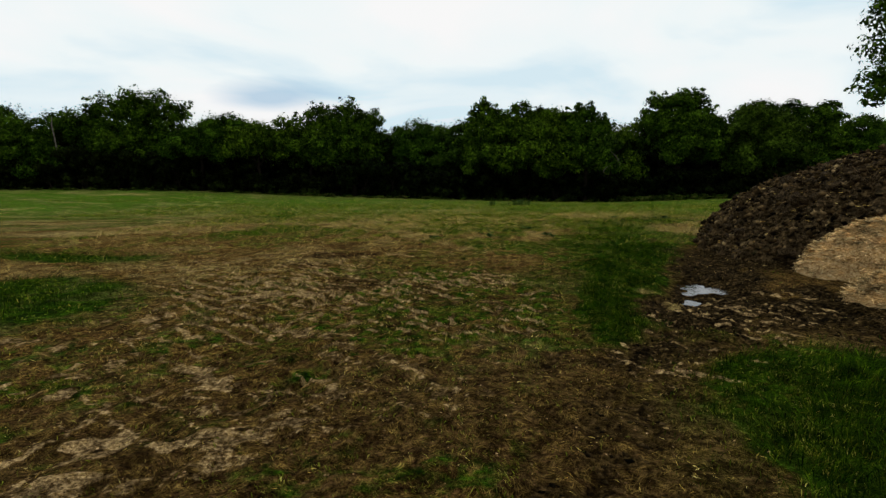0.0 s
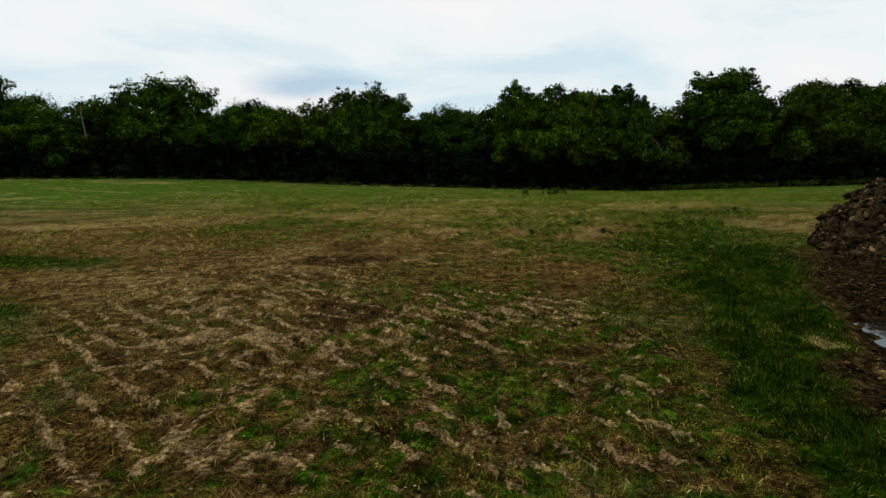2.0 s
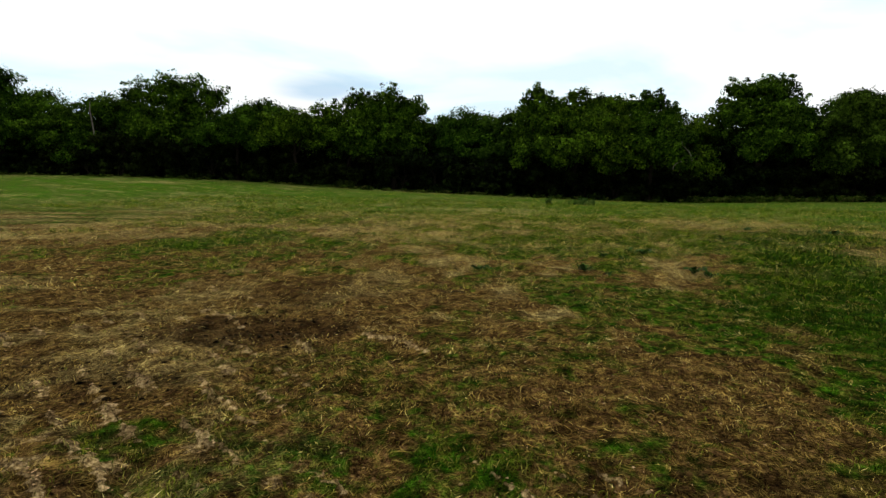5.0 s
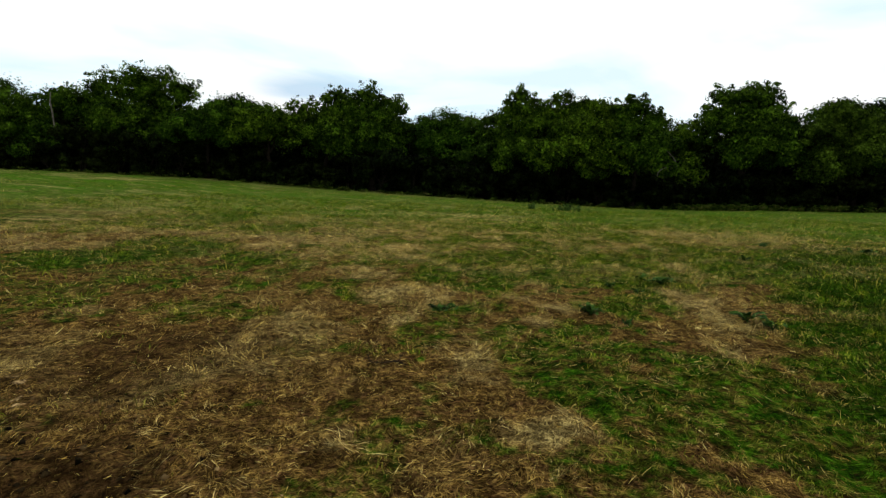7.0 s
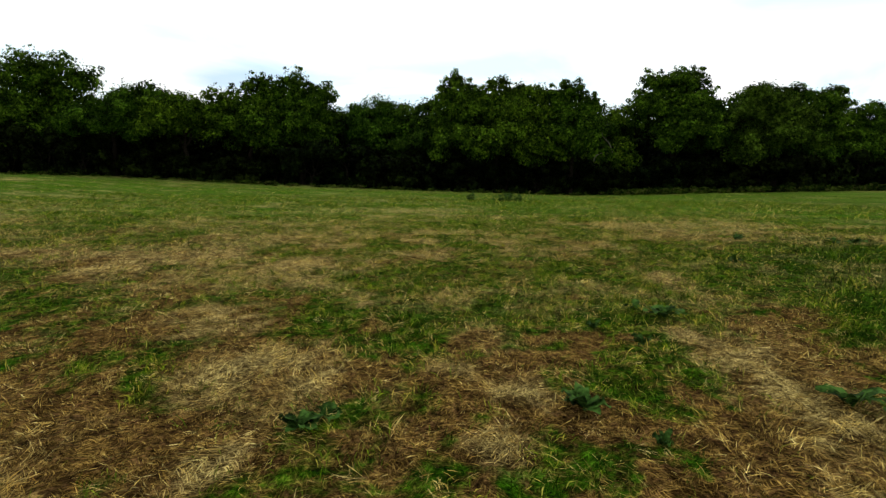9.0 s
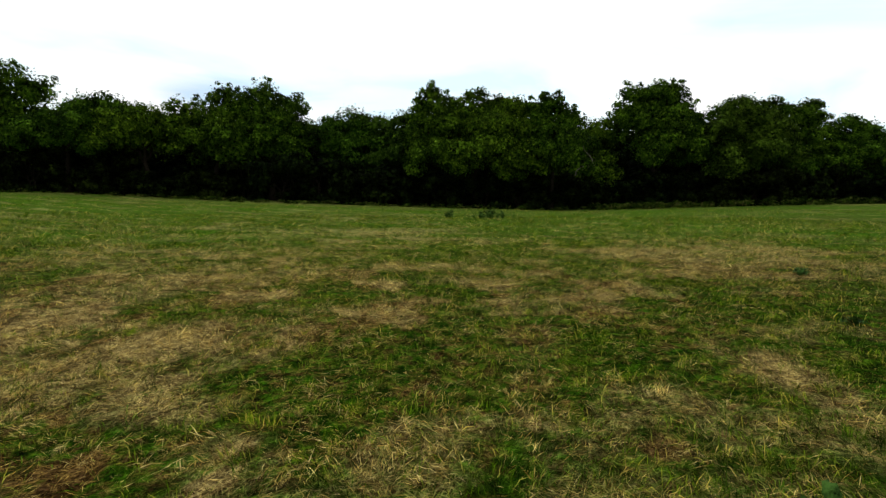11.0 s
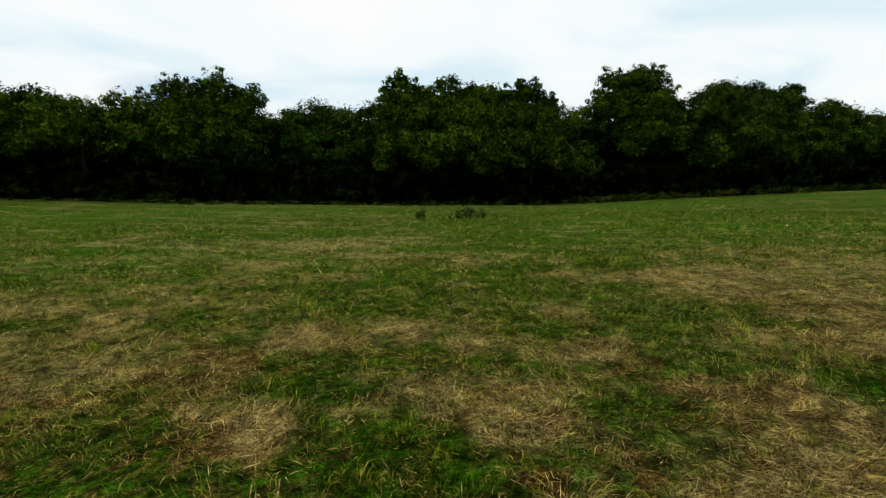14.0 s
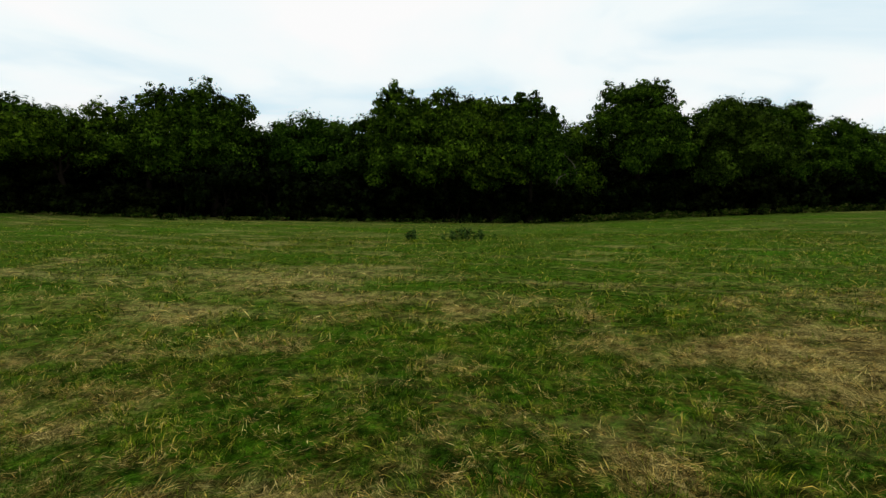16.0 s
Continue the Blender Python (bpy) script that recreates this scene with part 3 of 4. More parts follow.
M_CRUMB = blade_material("dried_mud_crumb", [(0.0, (0.12, 0.066, 0.028)), (0.6, (0.34, 0.205, 0.10)), (1.0, (0.52, 0.335, 0.175))], 0.95, 0.0)
M_WETCRUMB = blade_material("wet_soil_crumb", [(0.0, (0.006, 0.004, 0.002)), (0.6, (0.020, 0.0125, 0.005)), (0.93, (0.07, 0.044, 0.018)), (1.0, (0.22, 0.145, 0.06))], 0.9, 0.0)
M_BARK = bark_material("dark_bark", (0.005, 0.004, 0.003), (0.022, 0.017, 0.011))
M_DEAD = bark_material("bleached_deadwood", (0.04, 0.035, 0.027), (0.17, 0.15, 0.12))
M_TWIG = bark_material("dark_twig", (0.012, 0.008, 0.006), (0.05, 0.035, 0.025))
M_MANURE = earth_material("manure_crust", [(0.38, (0.006, 0.004, 0.0015)), (0.5, (0.042, 0.026, 0.011)), (0.66, (0.17, 0.112, 0.052))], 12.0, 0.85, 0.08)
M_STRAWBED = earth_material("packed_straw", [(0.36, (0.24, 0.125, 0.045)), (0.5, (0.54, 0.345, 0.155)), (0.66, (0.76, 0.55, 0.30))], 26.0, 0.85, 0.04)

M_WATER, wnt, wb = material("puddle_water", 0.06, 0.5)
wb.inputs["Base Color"].default_value = (0.012, 0.009, 0.006, 1)
wb.inputs["Specular IOR Level"].default_value = 0.5
wb.inputs["IOR"].default_value = 1.33
bump(wnt, wb, noise_node(wnt, 9, 3, 0.5), 0.12, 0.01)


def mesh_np(name, verts, faces, mats, smooth=False):
    """A mesh from arrays; faces: one (n, k) array, or several of different k."""
    me = bpy.data.meshes.new(name)
    faces = faces if isinstance(faces, list) else [faces]
    me.vertices.add(len(verts))
    me.vertices.foreach_set("co", np.asarray(verts, np.float32).ravel())
    loops = np.concatenate([f.ravel() for f in faces]).astype(np.int32)
    counts = np.concatenate([np.full(len(f), f.shape[1]) for f in faces]).astype(np.int32)
    me.loops.add(len(loops))
    me.loops.foreach_set("vertex_index", loops)
    me.polygons.add(len(counts))
    me.polygons.foreach_set("loop_start", (np.cumsum(counts) - counts).astype(np.int32))
    me.polygons.foreach_set("loop_total", counts)
    if smooth:
        me.polygons.foreach_set("use_smooth", np.ones(len(counts), bool))
    me.update(calc_edges=True)
    me.validate()
    me.materials.append(mats)
    return me


def part(name, me, parent, label=""):
    ob = new(name, me)
    ob.parent = parent
    return tagged(ob, label) if label else ob


def grid_faces(nx, ny):
    i, j = np.meshgrid(np.arange(nx - 1), np.arange(ny - 1), indexing="ij")
    a = (i * ny + j).ravel()
    return np.stack([a, a + ny, a + ny + 1, a + 1], 1)


# ---- ground: one sheet to the horizon ----


def steps(*spans):
    out = []
    for a, b, d in spans:
        out.append(np.arange(a, b, d))
    return np.concatenate(out)


def build_ground():
    xs = steps((-700, -120, 40), (-120, -40, 4), (-40, -14, 1.2), (-14, -4.8, 0.22), (-4.8, 2.4, 0.032), (2.4, 6.5, 0.07), (6.5, 16, 0.25), (16, 45, 1.2), (45, 120, 4), (120, 701, 40))
    ys = steps((-300, -20, 20), (-20, -2, 1.5), (-2, 1.5, 0.2), (1.5, 10.0, 0.036), (10.0, 13.0, 0.07), (13.0, 30, 0.14), (30, 50, 0.4), (50, 110, 2.0), (110, 150, 5), (150, 300, 20), (300, 901, 60))
    X, Y = np.meshgrid(xs, ys, indexing="ij")
    x, y = X.ravel(), Y.ravel()
    me = mesh_np("ground", np.stack([x, y, ground_z(x, y)], 1), grid_faces(len(xs), len(ys)), M_GROUND, True)
    for name, vals in zip(("lush", "green", "mud", "lug", "straw", "stain"), covers(x, y)):
        me.attributes.new(name, "FLOAT", "POINT").data.foreach_set("value", vals.astype(np.float32))
    me.attributes.new("far", "FLOAT", "POINT").data.foreach_set("value", ramp01(y + 0.1 * x, 22, 36).astype(np.float32))
    tagged(new("ground", me), "mown meadow of patchy grass, dry straw and bare rutted soil", "field", kind="structure")


build_ground()


def build_puddle():
    rng = np.random.default_rng(5)
    n = 48
    a = np.linspace(0, 2 * np.pi, n, endpoint=False)
    r = 1 + 0.22 * np.sin(3 * a + 1) + 0.13 * np.sin(5 * a) + 0.10 * np.sin(9 * a + 2) + rng.uniform(-0.06, 0.06, n)
    u, v = 0.36 * r * np.cos(a), 0.95 * r * np.sin(a)
    c, s = math.cos(radians(-28)), math.sin(radians(-28))
    x, y = 3.93 + u * c - v * s, 7.7 + u * s + v * c
    z = np.full(n, -0.104)
    verts = np.concatenate([np.stack([x, y, z], 1), [[3.93, 7.7, -0.104]]])
    faces = np.stack([np.arange(n), (np.arange(n) + 1) % n, np.full(n, n)], 1)
    tagged(new("puddle", mesh_np("puddle", verts, faces, M_WATER, True)), "shallow rainwater puddle in a muddy tyre rut", "puddle", kind="structure")


build_puddle()

# ---- trees ----


def tube(points, radii, sides=7):
    """Vertices and faces of a tapered bent limb."""
    P = np.asarray(points, float)
    V, F = [], []
    for k, (p, rad) in enumerate(zip(P, radii)):
        d = P[min(k + 1, len(P) - 1)] - P[max(k - 1, 0)]
        d = d / (np.linalg.norm(d) + 1e-9)
        a = np.cross(d, (0.31, 0.95, 0.05))
        a /= np.linalg.norm(a) + 1e-9
        b = np.cross(d, a)
        t = np.linspace(0, 2 * np.pi, sides, endpoint=False)
        V.append(p + rad * (np.cos(t)[:, None] * a + np.sin(t)[:, None] * b))
    for k in range(len(P) - 1):
        i = np.arange(sides)
        F.append(np.stack([k * sides + i, k * sides + (i + 1) % sides, (k + 1) * sides + (i + 1) % sides, (k + 1) * sides + i], 1))
    return np.concatenate(V), np.concatenate(F)


def join(pieces):
    V, F, o = [], [], 0
    for v, f in pieces:
        V.append(v)
        F.append(f + o)
        o += len(v)
    return np.concatenate(V), np.concatenate(F)


def limb_points(rng, a, b, n=6, bend=0.12):
    a, b = np.asarray(a, float), np.asarray(b, float)
    t = np.linspace(0, 1, n)[:, None]
    L = np.linalg.norm(b - a)
    off = rng.normal(0, bend * L * 0.5, (n, 3)) * np.sin(np.pi * t)
    return a + (b - a) * t + off


def leaves(rng, centres, radii, count, size, shell=0.55, up=0.95):
    """Leaf sprays: small leaves on and in a cloud of clumps."""
    radii = np.asarray(radii, float)
    centres = np.asarray(centres, float)
    w = radii.prod(1) ** (2 / 3)
    k = rng.choice(len(radii), count, p=w / w.sum())
    d = rng.normal(size=(count, 3))
    d /= np.linalg.norm(d, axis=1)[:, None]
    rr = shell + (1.06 - shell) * rng.random(count) ** 0.6
    rr *= 1 + 0.12 * rng.normal(size=count)
    p = centres[k] + d * radii[k] * rr[:, None]
    nrm = d * 1.2 + rng.normal(size=(count, 3)) * 0.45 + np.array([0, 0, up * 0.4])
    nrm /= np.linalg.norm(nrm, axis=1)[:, None]
    t = np.cross(nrm, rng.normal(size=(count, 3)))
    t /= np.linalg.norm(t, axis=1)[:, None] + 1e-9
    t[:, 2] -= 0.25
    b = np.cross(nrm, t)
    s = size * rng.uniform(0.55, 1.35, count)[:, None]
    w = rng.uniform(-0.35, 0.35, count)[:, None]
    V = np.stack([p - t * s * 0.6 + b * s * w, p + b * s * 0.46 + t * s * 0.25, p - b * s * 0.46 + t * s * 0.35 - nrm * s * 0.12], 1).reshape(-1, 3)
    return V, np.arange(count * 3).reshape(-1, 3)


def tree(x, y, lobes, label, seed, count=9000, size=0.42, leaf=None, low=0.25, name="oak_tree", sparse=0.0):
    """A tree with a crown made of lobes (dx, dy, z, r): each lobe breaks up into clumps of leaves."""
    rng = np.random.default_rng(seed)
    base = float(land(np.array([x]), np.array([y]))[0]) - 0.1
    top = max(l[2] + l[3] for l in lobes)
    root = tagged(new(name), label, "tree", group="woodland edge trees")
    root.location = (x, y, base)
    zoff = base
    h = (top - zoff) * 0.62
    tp = limb_points(rng, (0, 0, 0), (rng.uniform(-0.5, 0.5), rng.uniform(-0.3, 0.3), h), 8, 0.03)
    tr = np.linspace(0.42, 0.12, 8) * (top / 15)
    tr[0] *= 1.5
    part("trunk", mesh_np("trunk", *tube(tp, tr, 9), M_BARK, True), root)
    C, R = [], []
    # the wood stands a little taller where the field dips
    lift = float(np.interp(x, [-60, -30, 35, 40, 72, 84], [-0.2, 0.35, 0.35, 0.9, 0.7, 0.3])) if low > 0 else 0.0
    for dx, dy, z, r in lobes:
        z = z + lift
        if z < 9 and low > 0:
            dy, z = dy + 2.0, max(z, 6.4) + 1.3
        n = int(9 + r * 3.4)
        c0 = np.array([dx, dy, z - zoff])
        a = tp[rng.integers(3, 7)]
        lp = limb_points(rng, a, c0 + np.array([0, 0, r * 0.4]), 7, 0.12)
        pieces = [tube(lp, np.linspace(0.17, 0.035, 7), 6)]
        for i in range(n):
            d = rng.normal(size=3)
            d /= np.linalg.norm(d)
            if d[1] > 0.3 and rng.random() < 0.5:
                d[1] *= -1
            q = c0 + d * r * rng.uniform(0.5, 0.92) * np.array([1, 0.8, 0.85])
            rr = r * rng.uniform(0.22, 0.46)
            C.append(q)
            R.append((rr * rng.uniform(0.9, 1.5), rr, rr * rng.uniform(0.5, 0.8)))
            if i % 2 == 0:
                pieces.append(tube(limb_points(rng, lp[rng.integers(2, 6)], q, 5, 0.15), np.linspace(0.06, 0.015, 5), 5))
            if sparse and d[2] > 0.1:
                tip = c0 + d * r * rng.uniform(1.0, 1.18)
                C.append(tip)
                R.append((0.5, 0.4, 0.35))
        part("limb", mesh_np("limb", *join(pieces), M_BARK, True), root)
        k = 0.9 if not sparse or r > 2.6 else 0.76
        C.append(c0)
        R.append((r * k, r * 0.6, r * k))
    if low > 0:
        drop = rng.uniform(-4.4, 1.4)
        for i in range(14):
            q = np.array([rng.uniform(-5, 5), rng.uniform(-6.0, -1.5), rng.uniform(6.2, 10.2) + drop * rng.uniform(0.4, 1.0)])
            C.append(q)
            R.append((rng.uniform(1.4, 2.4), 1.4, rng.uniform(0.8, 1.4)))
    v, f = leaves(rng, C, R, int(count * 2.9), size * 0.78)
    part("crown", mesh_np("crown", v, f, leaf or M_LEAF), root)
    return root


T = "broadleaved woodland tree in full dark green summer leaf"
W = "rounded pale green willow at the edge of the wood"
tree(-98, 94, [(0, 0, 12, 6), (5, -1, 9, 5), (-5, 0, 9, 5)], T, 101)
tree(-90, 95, [(2, 0, 19.0, 3.0), (-1.6, 0, 18.2, 3.2), (-4.5, 0, 16, 3.6), (1, 0, 14.6, 4.6), (5.5, 0, 15.2, 3.0), (4, -1, 10.5, 4.5), (-4, 0, 11, 4.5)], T, 102, 12000)
tree(-80, 95, [(0, 0, 13.3, 4.8), (3, -1, 9, 4), (-4, -1, 8.5, 4)], T, 103)
tree(-73.5, 97, [(0, 0, 13.9, 3.0), (3.5, 1, 13.0, 3.0), (-3, 0, 10, 3.8)], "tall thin tree with a pale bare upper trunk", 104, 6500)
part("bare_trunk", mesh_np("bare_trunk", *tube([(4.6, -5.2, 7.0), (4.4, -5.2, 9.2), (4.1, -5.2, 11.2), (4.3, -5.2, 12.8)], (0.13, 0.12, 0.10, 0.05)), M_DEAD, True), bpy.data.objects["oak_tree.003"], "pale bare trunk")
tree(-60, 98, [(1.5, 0, 17.0, 3.9), (-3.6, 0, 16.0, 3.6), (6.2, 0, 17.2, 3.4), (10.0, 0, 15.9, 2.9), (-8.0, -1, 14.6, 3.0), (8.8, -1, 12, 3.0), (-4.5, 0.5, 12.6, 4.2), (4.5, 0.5, 13.2, 4.6), (0, -2, 11, 4.8), (-4, -2, 7.5, 4.5), (5, -2, 7.5, 4.2)],
     "large spreading oak rising above the wood's edge", 105, 17000, 0.46, M_LEAF, sparse=0.5)
tree(-44, 93, [(2.5, 0, 12.2, 2.6), (6.5, 0, 12.4, 2.6), (4, -1, 8.6, 4.2), (-1.5, 0, 10.2, 3)], T, 106, 9000)
tree(-33.5, 93, [(0, 0, 11.2, 2.6), (4.8, 0, 12.0, 2.3), (-3.4, 0, 11.6, 2.4), (2, -1, 8, 3.8), (-3, -1, 7.5, 3.4)], T, 107, 8000)
tree(-25.5, 97, [(2.0, 0, 14.0, 2.7), (3.0, 0.5, 10.8, 3.2), (-1.5, 0, 12.4, 2.4), (0, -1, 9.5, 3.8), (3, -2, 6.5, 3.4)], T, 108, 8500, sparse=0.5)
tree(-17.2, 97, [(-0.5, 0, 14.8, 2.7), (1.5, 0.5, 11.5, 3.4), (-2.5, 0.5, 11.0, 3.2), (3.4, 0, 13.2, 2.4), (-3.2, 0, 13.6, 2.4), (0, -1, 9.5, 4.2), (3.5, -1, 8.5, 3.4)], T, 109, 10500, sparse=0.5)
tree(-5.4, 101, [(0, 0, 11.3, 3.4), (-3.6, 0, 10.4, 2.6), (3.0, -2, 8.2, 3.2), (-2.5, -3, 7.6, 3.6)], "rounded leafy tree set back in the wood", 110, 8500)
tree(2.2, 99, [(-2.6, 0, 9.9, 3.1), (1.2, 0, 10.8, 3.1), (0, -3, 6.4, 3.6)], T, 111, 7500, leaf=M_LEAF_WARM)
tree(7.4, 90, [(0, 0, 13.3, 2.4), (1.5, 1, 10.4, 3.2), (-2.6, 0, 11.3, 2.2), (2.0, -1, 11.0, 2.6), (-1, -2, 7.6, 4.0)], T, 112, 9500, sparse=0.5)
tree(13.2, 90, [(0, 0, 13.3, 2.3), (3.2, 0, 12.5, 2.4), (1.0, 1, 10.4, 3.4), (-2.6, -1, 11.6, 2.4), (0.5, -2, 7.6, 4.4)], T, 113, 9500)
tree(19.0, 90, [(0, 0, 12.3, 2.5), (2.6, 0.5, 10.4, 3.0), (-2.6, 0.5, 10.6, 3.0), (-1, -2, 7.5, 4.0), (3, -2, 7.5, 3.4)], T, 114, 8000)
tree(24.2, 89, [(0, 0, 13.0, 2.0), (-2.2, 0, 12.2, 1.9), (2.0, 0, 11.4, 1.7), (2.6, -1, 8.6, 2.7), (-1, -2, 7.8, 3.6)], "tree with an open ragged top above the wood", 115, 8500, sparse=0.5)
tree(31.0, 95, [(0, 0, 9.8, 3.0), (3.6, 0, 9.6, 2.8), (-2, 0, 7.6, 3.0), (2.5, 0, 7.4, 3.0)], T, 116, 6500)
tree(41.0, 92, [(-3.4, 0, 13.2, 3.0), (-4.6, 0, 11.0, 2.6), (1.0, 1, 11.0, 3.6), (0.4, 0, 13.9, 3.0), (2.6, 0.5, 15.0, 2.6), (4.6, 0, 12.4, 2.2), (-3.6, -1, 9.4, 3.6), (1.5, -2, 8.6, 4.2)],
     "tall double-crowned tree standing out of the wood's edge", 117, 13500, sparse=0.5)
tree(53.5, 89, [(0, 0, 10.6, 4.0), (-3.4, -1, 8.6, 3.4), (3.6, -1, 9.4, 3.4), (0, -2, 6.0, 4.2)], W, 118, 11000, 0.40, M_LEAF_WARM)
tree(60.5, 95, [(-3.0, 0, 12.7, 3.1), (2.4, 0, 12.5, 3.1), (-6.6, 0, 11.6, 2.8), (-4.6, 0.5, 9.8, 3.2), (1.0, 0.5, 10.0, 3.4), (0, -1, 8, 4.4)], T, 119, 9000)
tree(69.0, 96, [(1.0, 0, 12.7, 2.9), (-0.5, 0.5, 10.0, 3.2), (-2.6, 0, 12.2, 2.8), (2, -1, 8.6, 3.8)], T, 120, 8500)
tree(76.5, 94, [(-1, 0, 10.2, 2.8), (3, 0, 9.4, 2.8), (0, -2, 5.6, 3.8)], T, 121, 8000)
tree(84.5, 92, [(0, 0, 7.6, 2.6), (4, 0, 7.0, 2.8), (0, -2, 4.6, 3.8)], W, 122, 7500, leaf=M_LEAF_WARM)
tree(94.0, 90, [(0, 0, 6.6, 3.2), (5, 0, 6.0, 3.2), (-1, -2, 4.0, 3.6)], T, 123, 7500)
tree(104.0, 86, [(0, 0, 6.6, 3.6), (-4, -2, 4.2, 3.2), (5, 0, 6.0, 3.4)], T, 124, 7500)
tree(48.6, 95, [(0, 0, 10.6, 2.8), (1.5, 0, 8.0, 3.0), (-1.5, 0, 8.5, 2.6)], T, 125, 7000)

# the tree whose boughs hang over the yard's edge, behind the heap
tree(37.2, 37, [(-5.6, 0, 13.0, 2.2), (-6.1, 1, 8.4, 1.7), (-4, 0, 15.5, 3.6), (2, 0, 17.5, 4.5), (4, 1, 11, 4.5), (-1, 2, 11, 4.0)],
     "tall broadleaved tree with boughs hanging over the field", 131, 12000, 0.34, low=0.0, name="ash_tree")


def dead_tree():
    rng = np.random.default_rng(77)
    x, y = 28.2, 88.6
    base = float(land(np.array([x]), np.array([y]))[0]) - 0.1
    root = tagged(new("dead_tree"), "dead tree with bleached bare crooked branches", "tree")
    root.location = (x, y, base)
    part("trunk", mesh_np("trunk", *tube(limb_points(rng, (0.6, 0, 0), (0.2, 0, 6.4), 8, 0.05), np.linspace(0.22, 0.1, 8)), M_BARK, True), root)
    hook = [(0.4, 0, 5.9), (0.2, -3.0, 6.1), (-0.7, -5.6, 6.2), (-1.7, -5.9, 6.1), (-2.4, -6.0, 5.8), (-2.75, -6.0, 5.4), (-2.8, -6.0, 4.9)]
    part("branch", mesh_np("branch", *tube(hook, (0.12, 0.11, 0.09, 0.08, 0.07, 0.06, 0.03)), M_DEAD, True), root, "bleached hooked branch")
    part("branch", mesh_np("branch", *tube(limb_points(rng, (0.0, -5.4, 6.2), (-1.8, -6.0, 8.9), 7, 0.12), np.linspace(0.10, 0.03, 7)), M_DEAD, True), root)
    for q in ((-0.9, 0, 10.8), (0.9, 0, 11.6), (1.6, 0, 10.6), (3.4, -0.2, 7.6), (0.1, 0.2, 11.9)):
        part("branch", mesh_np("branch", *tube(limb_points(rng, (0.3, 0, 6.2), q, 7, 0.10), np.linspace(0.08, 0.02, 7)), M_BARK, True), root)


dead_tree()


def understory():
    """Shrubs and young trees that close the foot of the wood, and the deep wood behind, with its shade in their leaf
    colour.
    """
    rng = np.random.default_rng(201)
    for i, x in enumerate(np.arange(-104, 108, 5.6)):
        y = 88.6 + 0.8 * math.sin(i * 1.7) + (4.0 if x < -20 else 0)
        hgt = rng.uniform(3.2, 7.0)
        base = float(land(np.array([x]), np.array([y]))[0]) - 0.1
        root = tagged(new("hedge_shrub"), "dense shrub at the foot of the wood, its shade painted into the leaves", "shrub", group="shrubs along the wood")
        root.location = (x, y, base)
        stems = [tube(limb_points(rng, (rng.uniform(-.6, .6), 0, 0), (rng.uniform(-2.5, 2.5), rng.uniform(-1, 1), hgt * 0.8), 5, 0.1), np.linspace(0.07, 0.015, 5), 5) for _ in range(7)]
        for st in stems[:4]:
            part("stem", mesh_np("stem", *st, M_BARK, True), root)
        C = np.stack([rng.uniform(-3.6, 3.6, 22), rng.uniform(-1.6, 1.6, 22), rng.uniform(0.5, hgt, 22)], 1)
        R = np.stack([rng.uniform(0.8, 1.5, 22), rng.uniform(0.6, 1.0, 22), rng.uniform(0.5, 1.0, 22)], 1)
        part("foliage", mesh_np("foliage", *leaves(rng, C, R, 3800, 0.42), M_LEAF_PAINTED_SHADE), root)
    n = 700
    x = rng.uniform(-125, 125, n)
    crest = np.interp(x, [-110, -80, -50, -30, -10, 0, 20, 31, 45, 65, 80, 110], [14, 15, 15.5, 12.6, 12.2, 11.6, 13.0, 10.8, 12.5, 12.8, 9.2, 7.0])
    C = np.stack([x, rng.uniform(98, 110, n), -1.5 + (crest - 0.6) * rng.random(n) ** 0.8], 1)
    R = np.stack([rng.uniform(2.5, 4.5, n), rng.uniform(1.5, 3, n), rng.uniform(1.8, 3.0, n)], 1)
    n = 420
    x = rng.uniform(-128, 128, n)
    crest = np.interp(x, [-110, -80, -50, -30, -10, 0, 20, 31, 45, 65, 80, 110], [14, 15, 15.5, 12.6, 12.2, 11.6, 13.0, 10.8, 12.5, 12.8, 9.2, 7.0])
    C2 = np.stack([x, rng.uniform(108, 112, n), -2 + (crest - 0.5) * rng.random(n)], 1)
    # oversized near-black leaves added at the back to close gaps of sky
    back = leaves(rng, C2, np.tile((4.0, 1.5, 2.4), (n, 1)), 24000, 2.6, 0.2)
    tagged(new("deep_wood", mesh_np("deep_wood", *join([leaves(rng, C, R, 80000, 0.85), back]), M_LEAF_PAINTED_SHADE)), "dense foliage deep inside the wood, with shade put into its colour", "woodland", kind="stuff")


understory()


def edge_growth():
    """Rank grass and brambles where the field meets the wood."""
    rng = np.random.default_rng(221)
    n = 420
    x = np.concatenate([rng.uniform(-85, 28, 130), rng.uniform(28, 95, 290)])
    y = np.where(x < -20, 89.5, 85.0) - np.where(x > 28, 1.2, 0.0) + rng.normal(0, 0.7, n)
    big = np.where(x > 28, 1.0, 0.6)
    z = land(x, y) + rng.uniform(0.1, 0.7, n) * big
    R = np.stack([rng.uniform(0.5, 1.1, n), rng.uniform(0.3, 0.5, n), rng.uniform(0.2, 0.45, n) * big], 1)
    me = mesh_np("field_edge_growth", *leaves(rng, np.stack([x, y, z], 1), R, 22000, 0.22, 0.4), M_EDGE)
    tagged(new("field_edge_growth", me), "rank grass and brambles along the foot of the wood", "undergrowth", kind="stuff")


edge_growth()

# ---- heaps beside the track ----


